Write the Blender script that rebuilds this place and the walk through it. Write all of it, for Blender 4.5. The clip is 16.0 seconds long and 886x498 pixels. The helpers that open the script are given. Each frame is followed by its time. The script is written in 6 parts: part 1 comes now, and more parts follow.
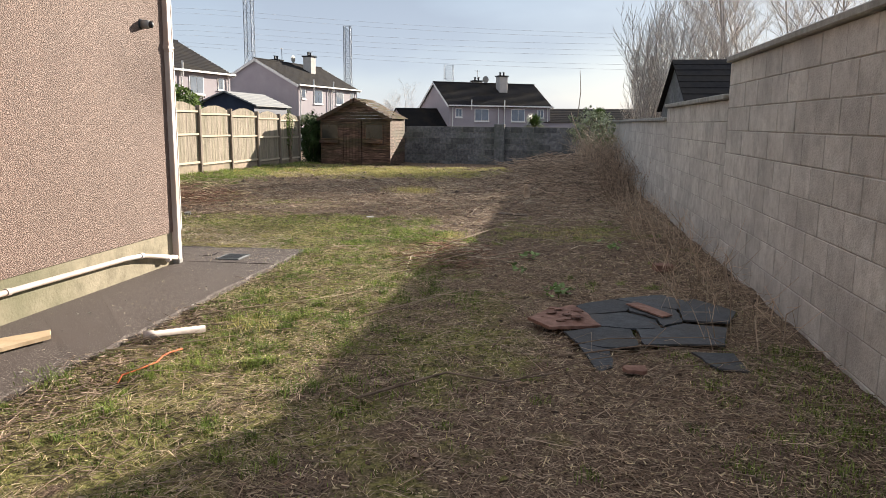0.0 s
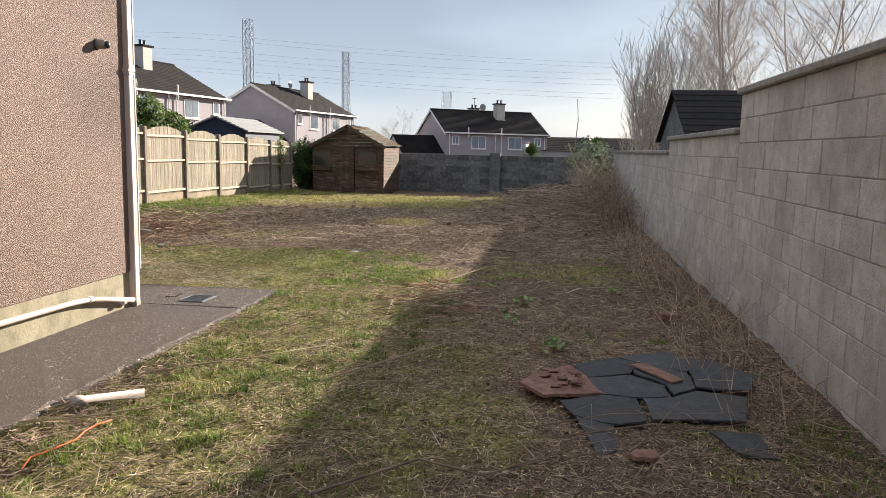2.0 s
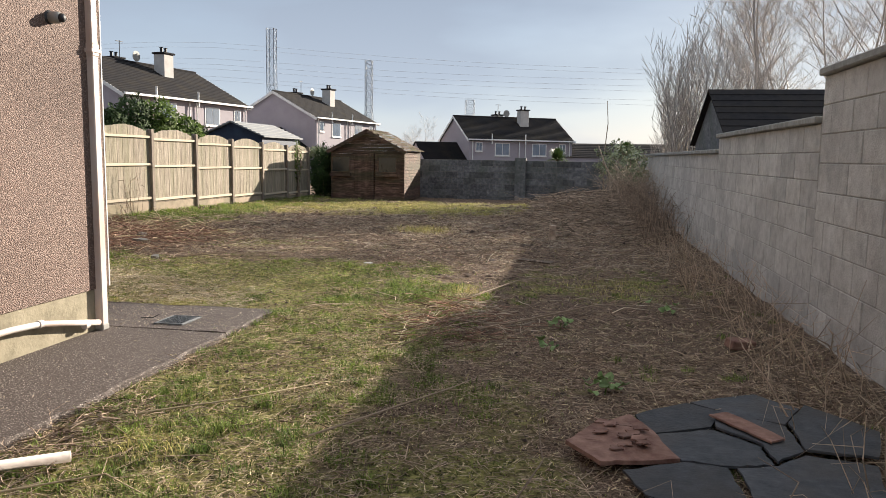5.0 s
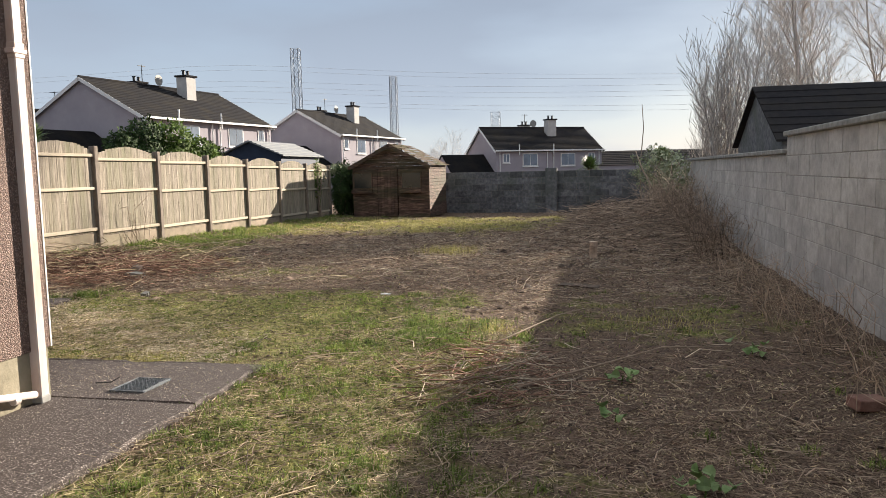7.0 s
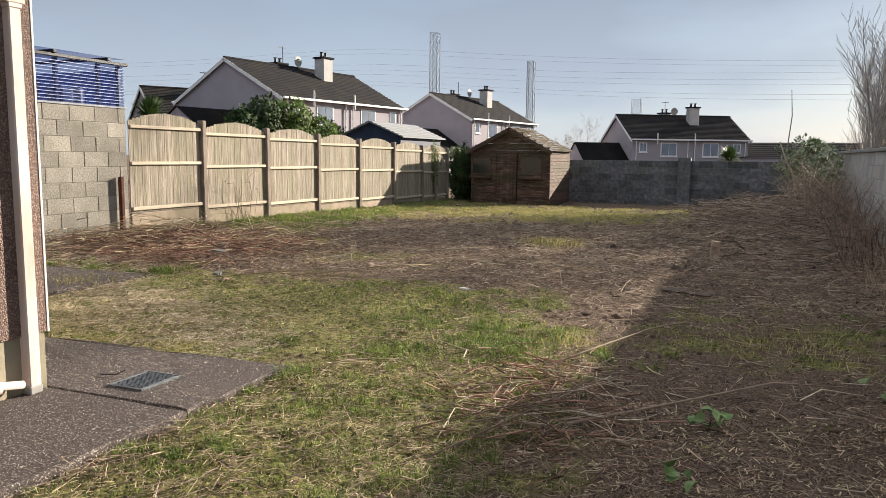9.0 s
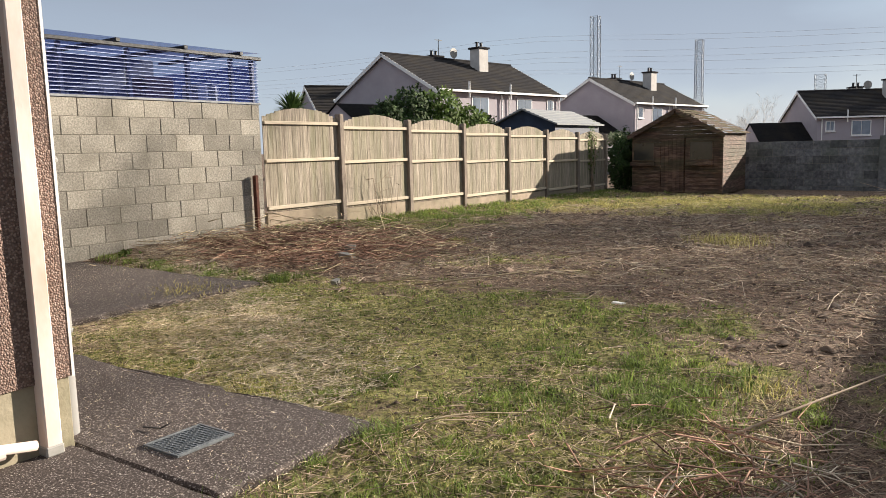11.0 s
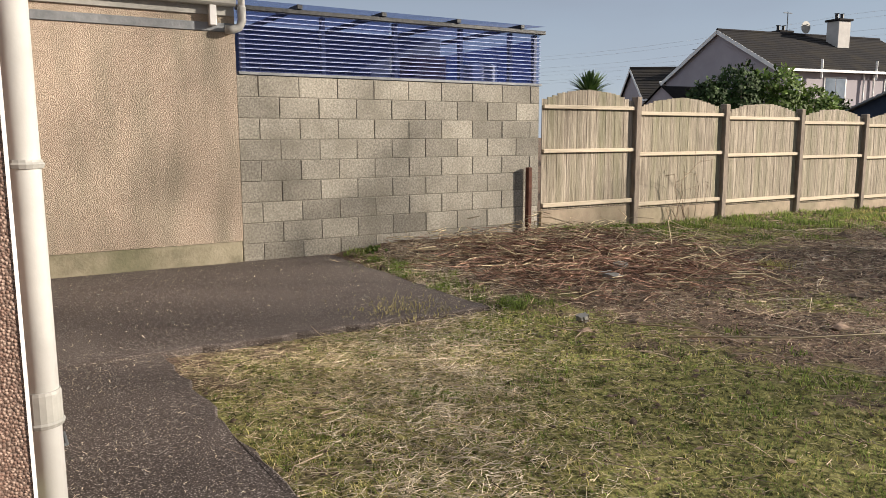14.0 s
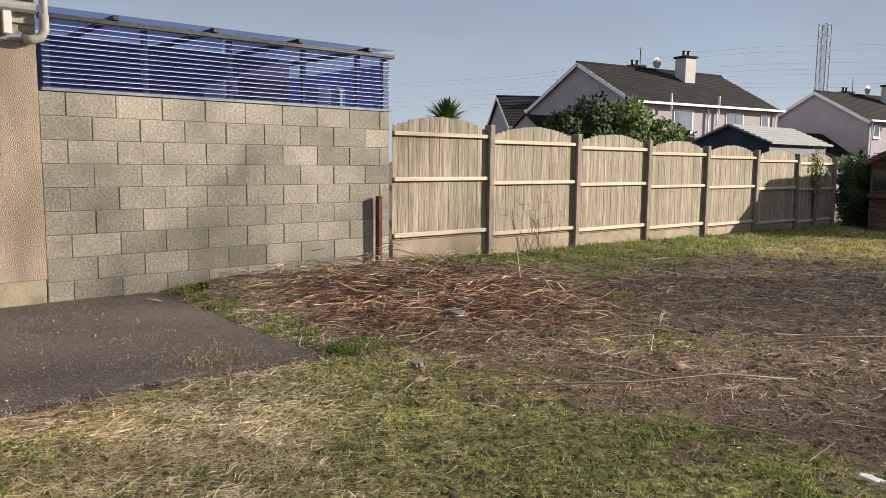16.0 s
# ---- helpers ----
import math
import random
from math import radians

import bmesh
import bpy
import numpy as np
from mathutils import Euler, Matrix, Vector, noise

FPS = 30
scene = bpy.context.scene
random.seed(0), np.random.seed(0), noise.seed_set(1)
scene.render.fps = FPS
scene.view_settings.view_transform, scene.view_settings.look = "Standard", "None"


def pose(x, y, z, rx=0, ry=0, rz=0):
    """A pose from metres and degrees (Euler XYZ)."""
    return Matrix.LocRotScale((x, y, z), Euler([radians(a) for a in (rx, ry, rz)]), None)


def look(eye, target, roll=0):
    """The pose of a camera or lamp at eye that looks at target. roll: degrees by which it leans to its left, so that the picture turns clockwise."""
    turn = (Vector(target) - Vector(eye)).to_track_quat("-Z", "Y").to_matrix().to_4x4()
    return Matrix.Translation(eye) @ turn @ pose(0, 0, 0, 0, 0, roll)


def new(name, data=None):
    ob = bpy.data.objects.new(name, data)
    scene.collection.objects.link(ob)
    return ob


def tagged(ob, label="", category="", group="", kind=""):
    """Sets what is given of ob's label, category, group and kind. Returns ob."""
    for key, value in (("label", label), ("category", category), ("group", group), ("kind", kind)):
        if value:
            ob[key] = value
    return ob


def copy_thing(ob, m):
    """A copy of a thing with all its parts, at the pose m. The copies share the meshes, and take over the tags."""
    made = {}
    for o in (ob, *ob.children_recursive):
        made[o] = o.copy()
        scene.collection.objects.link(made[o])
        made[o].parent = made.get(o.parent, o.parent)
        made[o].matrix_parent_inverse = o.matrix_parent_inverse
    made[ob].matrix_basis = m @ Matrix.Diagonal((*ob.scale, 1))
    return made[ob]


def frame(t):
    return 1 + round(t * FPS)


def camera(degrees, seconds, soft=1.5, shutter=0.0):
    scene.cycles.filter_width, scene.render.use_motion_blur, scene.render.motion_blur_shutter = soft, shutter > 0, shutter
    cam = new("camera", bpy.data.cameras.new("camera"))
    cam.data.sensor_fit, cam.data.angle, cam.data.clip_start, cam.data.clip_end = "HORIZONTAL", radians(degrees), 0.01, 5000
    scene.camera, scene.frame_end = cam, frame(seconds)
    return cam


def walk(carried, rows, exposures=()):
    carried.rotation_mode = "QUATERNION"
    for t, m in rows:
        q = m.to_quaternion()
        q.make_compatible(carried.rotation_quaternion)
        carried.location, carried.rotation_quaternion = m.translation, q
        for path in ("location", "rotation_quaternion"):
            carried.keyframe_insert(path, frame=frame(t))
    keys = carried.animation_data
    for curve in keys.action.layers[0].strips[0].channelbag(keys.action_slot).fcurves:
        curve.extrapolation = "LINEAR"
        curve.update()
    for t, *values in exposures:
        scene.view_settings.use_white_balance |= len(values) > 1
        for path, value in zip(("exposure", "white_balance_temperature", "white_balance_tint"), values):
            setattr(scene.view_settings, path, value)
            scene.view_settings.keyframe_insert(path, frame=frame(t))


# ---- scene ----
cam = camera(60.9, 16.0, soft=0.85)
PATH = [
    (0, (9.264, -13.109, 1.308), (8.97, -11.159, 0.977), 0.5),
    (0.5, (9.225, -12.788, 1.307), (8.921, -10.854, 0.896), -0.2),
    (1, (9.206, -12.58, 1.338), (8.934, -10.646, 0.909), 0.5),
    (1.5, (9.269, -12.481, 1.357), (8.999, -10.526, 1.033), 1.4),
    (2, (9.265, -12.435, 1.365), (8.978, -10.473, 1.102), 1.2),
    (2.5, (9.266, -12.449, 1.361), (8.929, -10.492, 1.119), 1.2),
    (3, (9.253, -12.388, 1.353), (8.882, -10.439, 1.106), 1.3),
    (3.5, (9.18, -12.232, 1.351), (8.817, -10.281, 1.1), 0.4),
    (4, (9.11, -12.02, 1.331), (8.777, -10.064, 1.081), 0.0),
    (4.2, (9.115, -11.897, 1.307), (8.786, -9.941, 1.056), 0.4),
    (6.5, (8.99, -10.38, 1.24), (8.6, -8.43, 1.024), 0.2),
    (7, (8.916, -10.103, 1.255), (8.488, -8.16, 1.047), -1.2),
    (7.5, (9.016, -9.818, 1.229), (8.506, -7.893, 1.045), -0.6),
    (8, (9.167, -9.635, 1.237), (8.538, -7.748, 1.032), -0.3),
    (10.3, (8.973, -8.351, 1.173), (8.033, -6.605, 0.911), -0.6),
    (10.5, (8.907, -8.238, 1.191), (7.912, -6.523, 0.931), -1.3),
    (11, (8.777, -7.938, 1.188), (7.648, -6.309, 0.924), -1.4),
    (11.5, (8.667, -7.633, 1.217), (7.459, -6.064, 0.937), -0.7),
    (12, (8.46, -7.357, 1.228), (7.181, -5.843, 0.959), -1.5),
    (12.5, (8.329, -7.09, 1.226), (6.915, -5.7, 0.965), -1.9),
    (13, (8.229, -6.751, 1.252), (6.694, -5.502, 0.962), -0.1),
    (13.5, (8.073, -6.502, 1.232), (6.48, -5.332, 0.928), 0.2),
    (14, (7.925, -6.296, 1.254), (6.232, -5.273, 0.96), -0.2),
    (14.5, (7.856, -6.039, 1.255), (6.068, -5.199, 0.942), 0.8),
    (15, (7.826, -5.871, 1.269), (5.987, -5.15, 0.955), 0.4),
    (15.5, (7.759, -5.804, 1.287), (5.992, -4.904, 1.023), 0.3),
    (16, (7.698, -5.739, 1.297), (6.192, -4.444, 1.066), 0.6),
]
walk(cam, [(t, look(eye, target, roll)) for t, eye, target, roll in PATH], [(0, 1.75), (1, 1.92), (2, 1.75), (3, 1.68), (8, 1.6), (11.5, 1.48), (14.5, 1.32), (16, 1.4)])

# ---- world and sun ----
SUN_AZ, SUN_EL = radians(31.5), radians(16.8)
world = bpy.data.worlds.new("world")
scene.world = world
world.use_nodes = True
wn, wl = world.node_tree.nodes, world.node_tree.links
wn.clear()
w_out, w_bg, w_sky = wn.new("ShaderNodeOutputWorld"), wn.new("ShaderNodeBackground"), wn.new("ShaderNodeTexSky")
w_sky.sky_type, w_sky.sun_disc = "NISHITA", False
w_sky.sun_elevation, w_sky.sun_rotation = SUN_EL, SUN_AZ
w_sky.dust_density, w_sky.air_density, w_sky.ozone_density = 0.9, 1.0, 2.0
w_co, w_map, w_noise, w_ramp, w_mix = (wn.new("ShaderNodeTexCoord"), wn.new("ShaderNodeMapping"), wn.new("ShaderNodeTexNoise"),
                                       wn.new("ShaderNodeValToRGB"), wn.new("ShaderNodeMixRGB"))
w_map.inputs["Scale"].default_value = (1.2, 1.2, 4.0)
w_noise.inputs["Scale"].default_value, w_noise.inputs["Detail"].default_value = 1.6, 5
w_ramp.color_ramp.elements[0].position, w_ramp.color_ramp.elements[1].position = 0.42, 0.62
w_ramp.color_ramp.elements[0].color, w_ramp.color_ramp.elements[1].color = (0.86,) * 3 + (1,), (0.97,) * 3 + (1,)
w_sep, w_grad = wn.new("ShaderNodeSeparateXYZ"), wn.new("ShaderNodeValToRGB")
wg = w_grad.color_ramp.elements
wg[0].position, wg[0].color, wg[1].position, wg[1].color = 0.0, (0.56, 0.63, 0.72, 1), 0.34, (0.255, 0.31, 0.4, 1)
w_up = wg.new(1.0)
w_up.color = (1.0, 1.0, 1.0, 1)
w_gain = wn.new("ShaderNodeVectorMath")
w_gain.operation = "MULTIPLY"
w_gain.inputs[1].default_value = (3.9, 3.95, 4.1)
wl.new(w_co.outputs["Generated"], w_sep.inputs[0])
wl.new(w_sep.outputs["Z"], w_grad.inputs[0])
wl.new(w_grad.outputs[0], w_gain.inputs[0])
wl.new(w_gain.outputs[0], w_mix.inputs[2])
wl.new(w_co.outputs["Generated"], w_map.inputs["Vector"])
wl.new(w_map.outputs[0], w_noise.inputs["Vector"])
wl.new(w_noise.outputs["Fac"], w_ramp.inputs[0])
wl.new(w_ramp.outputs[0], w_mix.inputs[0])
wl.new(w_sky.outputs[0], w_mix.inputs[1])
wl.new(w_mix.outputs[0], w_bg.inputs[0])
wl.new(w_bg.outputs[0], w_out.inputs[0])
w_bg.inputs[1].default_value = 0.084

sun = new("sun", bpy.data.lights.new("sun", "SUN"))
sun.data.energy, sun.data.angle, sun.data.color = 4.3, radians(0.6), (1.0, 0.885, 0.75)
sun_dir = Vector((math.sin(SUN_AZ) * math.cos(SUN_EL), math.cos(SUN_AZ) * math.cos(SUN_EL), math.sin(SUN_EL)))
sun.matrix_world = look((0, 0, 30), Vector((0, 0, 30)) - sun_dir)


# ---- materials ----
def material(name, colours, scale=8.0, rough=0.8, bump=0.3, fine=60.0, metal=0.0, dist=0.01, stretch=(1, 1, 1), big=None, island=0.0, object_vary=0.0, spec=0.3, coords="Object", patch=0.13, amount=0.75, through_light=0.0):
    """colours: two or three tones mixed by noise; fine: scale of the relief; big: a stain tone laid on by broad noise."""
    m = bpy.data.materials.new(name)
    m.use_nodes = True
    n, l = m.node_tree.nodes, m.node_tree.links
    b = n["Principled BSDF"]
    b.inputs["Roughness"].default_value, b.inputs["Metallic"].default_value = rough, metal
    b.inputs["Specular IOR Level"].default_value = spec
    co, mp, nz, rp = n.new("ShaderNodeTexCoord"), n.new("ShaderNodeMapping"), n.new("ShaderNodeTexNoise"), n.new("ShaderNodeValToRGB")
    mp.inputs["Scale"].default_value = stretch
    if object_vary:
        oi, av = n.new("ShaderNodeObjectInfo"), n.new("ShaderNodeVectorMath")
        l.new(co.outputs[coords], av.inputs[0])
        l.new(oi.outputs["Location"], av.inputs[1])
        l.new(av.outputs[0], mp.inputs["Vector"])
    else:
        l.new(co.outputs[coords], mp.inputs["Vector"])
    nz.inputs["Scale"].default_value, nz.inputs["Detail"].default_value, nz.inputs["Roughness"].default_value = scale, 6, 0.65
    l.new(mp.outputs[0], nz.inputs["Vector"])
    el = rp.color_ramp.elements
    el[0].position, el[1].position = 0.3, 0.7
    el[0].color, el[1].color = (*colours[0], 1), (*colours[-1], 1)
    for i, c in enumerate(colours[1:-1]):
        e = el.new(0.3 + 0.4 * (i + 1) / (len(colours) - 1))
        e.color = (*c, 1)
    l.new(nz.outputs["Fac"], rp.inputs[0])
    last = rp.outputs[0]
    if big:
        n2, r2, mx = n.new("ShaderNodeTexNoise"), n.new("ShaderNodeValToRGB"), n.new("ShaderNodeMixRGB")
        n2.inputs["Scale"].default_value, n2.inputs["Detail"].default_value = scale * patch, 4
        l.new(mp.outputs[0], n2.inputs["Vector"])
        r2.color_ramp.elements[0].position, r2.color_ramp.elements[1].position = 0.45, 0.68
        r2.color_ramp.elements[1].color = (amount, amount, amount, 1)
        l.new(n2.outputs["Fac"], r2.inputs[0])
        l.new(r2.outputs[0], mx.inputs[0])
        l.new(last, mx.inputs[1])
        mx.inputs[2].default_value = (*big, 1)
        last = mx.outputs[0]
    for amount, node, socket in ((island, "ShaderNodeNewGeometry", "Random Per Island"), (object_vary, "ShaderNodeObjectInfo", "Random")):
        if amount:
            src, mr, hs = n.new(node), n.new("ShaderNodeMapRange"), n.new("ShaderNodeHueSaturation")
            mr.inputs["To Min"].default_value, mr.inputs["To Max"].default_value = 1 - amount, 1 + amount
            l.new(src.outputs[socket], mr.inputs["Value"])
            l.new(mr.outputs[0], hs.inputs["Value"])
            l.new(last, hs.inputs["Color"])
            last = hs.outputs[0]
    l.new(last, b.inputs["Base Color"])
    if bump:
        n3, bp = n.new("ShaderNodeTexNoise"), n.new("ShaderNodeBump")
        n3.inputs["Scale"].default_value, n3.inputs["Detail"].default_value = fine, 4
        l.new(mp.outputs[0], n3.inputs["Vector"])
        l.new(n3.outputs["Fac"], bp.inputs["Height"])
        bp.inputs["Strength"].default_value, bp.inputs["Distance"].default_value = bump, dist
        l.new(bp.outputs[0], b.inputs["Normal"])
    if through_light:
        tl, ms = n.new("ShaderNodeBsdfTranslucent"), n.new("ShaderNodeMixShader")
        l.new(last, tl.inputs["Color"])
        ms.inputs[0].default_value = through_light
        l.new(b.outputs[0], ms.inputs[1])
        l.new(tl.outputs[0], ms.inputs[2])
        l.new(ms.outputs[0], n["Material Output"].inputs[0])
    return m


def pebbledash(name, tones, cell=75.0, stain=(0.2, 0.17, 0.13), stain_amount=0.5, mortar=(0.2, 0.15, 0.12)):
    """Small stones thrown into render: each cell has its own tone and stands proud."""
    m = bpy.data.materials.new(name)
    m.use_nodes = True
    n, l = m.node_tree.nodes, m.node_tree.links
    b = n["Principled BSDF"]
    b.inputs["Roughness"].default_value = 0.75
    co, vo, sep, rp, bp = (n.new("ShaderNodeTexCoord"), n.new("ShaderNodeTexVoronoi"), n.new("ShaderNodeSeparateColor"),
                           n.new("ShaderNodeValToRGB"), n.new("ShaderNodeBump"))
    vo.inputs["Scale"].default_value = cell
    l.new(co.outputs["Object"], vo.inputs["Vector"])
    l.new(vo.outputs["Color"], sep.inputs[0])
    l.new(sep.outputs[0], rp.inputs[0])
    el = rp.color_ramp.elements
    el[0].color, el[1].color = (*tones[0], 1), (*tones[-1], 1)
    for i, c in enumerate(tones[1:-1]):
        e = el.new((i + 1) / (len(tones) - 1))
        e.color = (*c, 1)
    mort, mr = n.new("ShaderNodeMixRGB"), n.new("ShaderNodeMapRange")
    mr.inputs["From Min"].default_value, mr.inputs["From Max"].default_value = 0.35, 0.75
    l.new(vo.outputs["Distance"], mr.inputs["Value"])
    l.new(mr.outputs[0], mort.inputs[0])
    l.new(rp.outputs[0], mort.inputs[1])
    mort.inputs[2].default_value = (*mortar, 1)
    nz, nmap, r2, mx = n.new("ShaderNodeTexNoise"), n.new("ShaderNodeMapping"), n.new("ShaderNodeValToRGB"), n.new("ShaderNodeMixRGB")
    nmap.inputs["Scale"].default_value = (1.6, 1.6, 0.35)
    l.new(co.outputs["Object"], nmap.inputs["Vector"])
    l.new(nmap.outputs[0], nz.inputs["Vector"])
    nz.inputs["Scale"].default_value, nz.inputs["Detail"].default_value = 2.0, 5
    r2.color_ramp.elements[0].position, r2.color_ramp.elements[1].position = 0.45, 0.75
    r2.color_ramp.elements[1].color = (stain_amount,) * 3 + (1,)
    l.new(nz.outputs["Fac"], r2.inputs[0])
    l.new(r2.outputs[0], mx.inputs[0])
    l.new(mort.outputs[0], mx.inputs[1])
    mx.inputs[2].default_value = (*stain, 1)
    l.new(mx.outputs[0], b.inputs["Base Color"])
    bp.invert = True
    bp.inputs["Strength"].default_value, bp.inputs["Distance"].default_value = 1.0, 0.006
    l.new(vo.outputs["Distance"], bp.inputs["Height"])
    l.new(bp.outputs[0], b.inputs["Normal"])
    return m


def ground_material():
    """Soil, moss, straw and grass, mixed by noise and by how green the plan is at each place."""
    m = bpy.data.materials.new("garden_ground")
    m.use_nodes = True
    n, l = m.node_tree.nodes, m.node_tree.links
    b = n["Principled BSDF"]
    b.inputs["Roughness"].default_value, b.inputs["Specular IOR Level"].default_value = 0.95, 0.1
    co, at = n.new("ShaderNodeTexCoord"), n.new("ShaderNodeAttribute")
    at.attribute_name = "green"
    tones = []
    for sc, a, c in ((75, (0.022, 0.014, 0.01), (0.31, 0.225, 0.165)), (26, (0.028, 0.03, 0.01), (0.36, 0.34, 0.125))):
        nz, rp = n.new("ShaderNodeTexNoise"), n.new("ShaderNodeValToRGB")
        nz.inputs["Scale"].default_value, nz.inputs["Detail"].default_value, nz.inputs["Roughness"].default_value = sc, 8, 0.8
        rp.color_ramp.elements[0].position, rp.color_ramp.elements[1].position = 0.4, 0.62
        rp.color_ramp.elements[0].color, rp.color_ramp.elements[1].color = (*a, 1), (*c, 1)
        l.new(co.outputs["Object"], nz.inputs["Vector"])
        l.new(nz.outputs["Fac"], rp.inputs[0])
        tones.append(rp)
    nz, ad, rp, mx = n.new("ShaderNodeTexNoise"), n.new("ShaderNodeMath"), n.new("ShaderNodeMapRange"), n.new("ShaderNodeMixRGB")
    nz.inputs["Scale"].default_value, nz.inputs["Detail"].default_value = 3.5, 7
    l.new(co.outputs["Object"], nz.inputs["Vector"])
    ad.operation = "ADD"
    l.new(nz.outputs["Fac"], ad.inputs[0])
    l.new(at.outputs["Fac"], ad.inputs[1])
    rp.inputs["From Min"].default_value, rp.inputs["From Max"].default_value = 0.85, 1.15
    l.new(ad.outputs[0], rp.inputs["Value"])
    l.new(rp.outputs[0], mx.inputs[0])
    l.new(tones[0].outputs[0], mx.inputs[1])
    l.new(tones[1].outputs[0], mx.inputs[2])
    l.new(mx.outputs[0], b.inputs["Base Color"])
    n3, bp = n.new("ShaderNodeTexNoise"), n.new("ShaderNodeBump")
    n3.inputs["Scale"].default_value, n3.inputs["Detail"].default_value, n3.inputs["Roughness"].default_value = 60, 6, 0.8
    l.new(co.outputs["Object"], n3.inputs["Vector"])
    l.new(n3.outputs["Fac"], bp.inputs["Height"])
    bp.inputs["Strength"].default_value, bp.inputs["Distance"].default_value = 0.9, 0.012
    l.new(bp.outputs[0], b.inputs["Normal"])
    return m


M_GROUND = ground_material()
M_DASH = pebbledash("pebbledash_pink", [(0.068, 0.037, 0.028), (0.14, 0.08, 0.06), (0.21, 0.13, 0.1), (0.33, 0.24, 0.195), (0.11, 0.066, 0.05)], 120, (0.1, 0.067, 0.052), 0.35, (0.11, 0.072, 0.056))
M_DASH2 = pebbledash("pebbledash_cream", [(0.25, 0.19, 0.14), (0.38, 0.3, 0.225), (0.48, 0.385, 0.295), (0.66, 0.56, 0.45), (0.28, 0.22, 0.165)], 125, (0.21, 0.19, 0.14), 0.8, (0.3, 0.235, 0.18))
M_PLINTH = material("plinth_render", [(0.17, 0.15, 0.105), (0.27, 0.24, 0.17), (0.34, 0.3, 0.22)], 5, 0.9, 0.4, 40, big=(0.12, 0.125, 0.07))
M_SLAB = material("weathered_concrete_path", [(0.017, 0.013, 0.011), (0.05, 0.039, 0.034), (0.095, 0.075, 0.066), (0.75, 0.68, 0.61)], 120, 0.85, 0.5, 130, dist=0.004)
M_BLOCK = material("concrete_block", [(0.15, 0.138, 0.115), (0.28, 0.26, 0.22), (0.43, 0.4, 0.34)], 45, 0.95, 0.9, 170, dist=0.006, big=(0.15, 0.138, 0.11), patch=0.06, amount=0.45, object_vary=0.22)
M_MORTAR = material("mortar", [(0.15, 0.14, 0.115), (0.27, 0.25, 0.21)], 18, 0.95, 0.6, 80)
M_DARKBLOCK = material("old_grey_block", [(0.08, 0.08, 0.082), (0.15, 0.15, 0.155), (0.25, 0.245, 0.235)], 9, 0.95, 0.8, 60, dist=0.01, big=(0.1, 0.11, 0.09), object_vary=0.3)
# boundary wall: blocks lightened and joints paled, glare haze put into the colour
M_RBLOCK = material("weathered_hazed_block", [(0.4, 0.38, 0.35), (0.52, 0.5, 0.46), (0.62, 0.6, 0.56)], 9, 0.95, 0.8, 60, dist=0.01, big=(0.32, 0.3, 0.28), amount=0.5, patch=0.2, object_vary=0.1)
M_RMORTAR = material("hazed_mortar", [(0.3, 0.28, 0.25), (0.42, 0.4, 0.37)], 18, 0.95, 0.6, 80)
M_CAP = material("concrete_coping", [(0.2, 0.2, 0.18), (0.38, 0.37, 0.34)], 9, 0.9, 0.5, 60)
M_POST = material("concrete_post", [(0.13, 0.105, 0.085), (0.27, 0.225, 0.18)], 12, 0.9, 0.5, 90, stretch=(1, 1, 0.3), object_vary=0.1)
M_BOARD = material("weathered_fence_board", [(0.12, 0.1, 0.075), (0.27, 0.23, 0.18), (0.44, 0.385, 0.31)], 15, 0.88, 0.6, 60, stretch=(3, 3, 0.14), big=(0.165, 0.165, 0.095), patch=0.1, amount=0.6, object_vary=0.1)
M_RAIL = material("pale_fence_rail", [(0.4, 0.335, 0.25), (0.56, 0.485, 0.375)], 8, 0.85, 0.4, 40, stretch=(3, 0.2, 3), object_vary=0.08)
M_GRAVELB = material("gravel_board", [(0.24, 0.19, 0.14), (0.38, 0.31, 0.23)], 5, 0.9, 0.5, 50, big=(0.13, 0.13, 0.075))
M_UPVC = material("white_plastic", [(0.54, 0.535, 0.52), (0.62, 0.615, 0.6)], 6, 0.35, 0.05, 30, spec=0.5)
M_OLDUPVC = material("stained_white_plastic", [(0.5, 0.33, 0.25), (0.58, 0.48, 0.42), (0.62, 0.6, 0.58)], 2.2, 0.45, 0.1, 30, stretch=(1, 1, 0.5), spec=0.4)
M_GREYP = material("grey_plastic", [(0.24, 0.24, 0.22), (0.33, 0.32, 0.3)], 9, 0.5, 0.1, 30, spec=0.4)
M_LEAD = material("lead_flashing", [(0.13, 0.14, 0.15), (0.24, 0.25, 0.26)], 7, 0.6, 0.4, 25, metal=0.2)
M_DARKM = material("dark_metal", [(0.02, 0.022, 0.025), (0.07, 0.07, 0.07)], 20, 0.5, 0.3, 60, metal=0.4)
M_IRON = material("iron_cover", [(0.09, 0.1, 0.105), (0.18, 0.195, 0.205)], 20, 0.6, 0.4, 70, metal=0.3)
M_SHED = material("old_shed_timber", [(0.03, 0.02, 0.016), (0.1, 0.058, 0.042), (0.25, 0.16, 0.115)], 9, 0.85, 0.5, 40, stretch=(0.4, 0.4, 3), big=(0.06, 0.06, 0.03), object_vary=0.2)
M_SHEDROOF = material("worn_felt_roof", [(0.07, 0.05, 0.035), (0.2, 0.145, 0.1), (0.36, 0.27, 0.2)], 9, 0.95, 0.6, 30, big=(0.12, 0.13, 0.05))
M_DARKGLASS = material("dark_window", [(0.012, 0.014, 0.013), (0.03, 0.032, 0.03)], 3, 0.15, 0, spec=0.6)
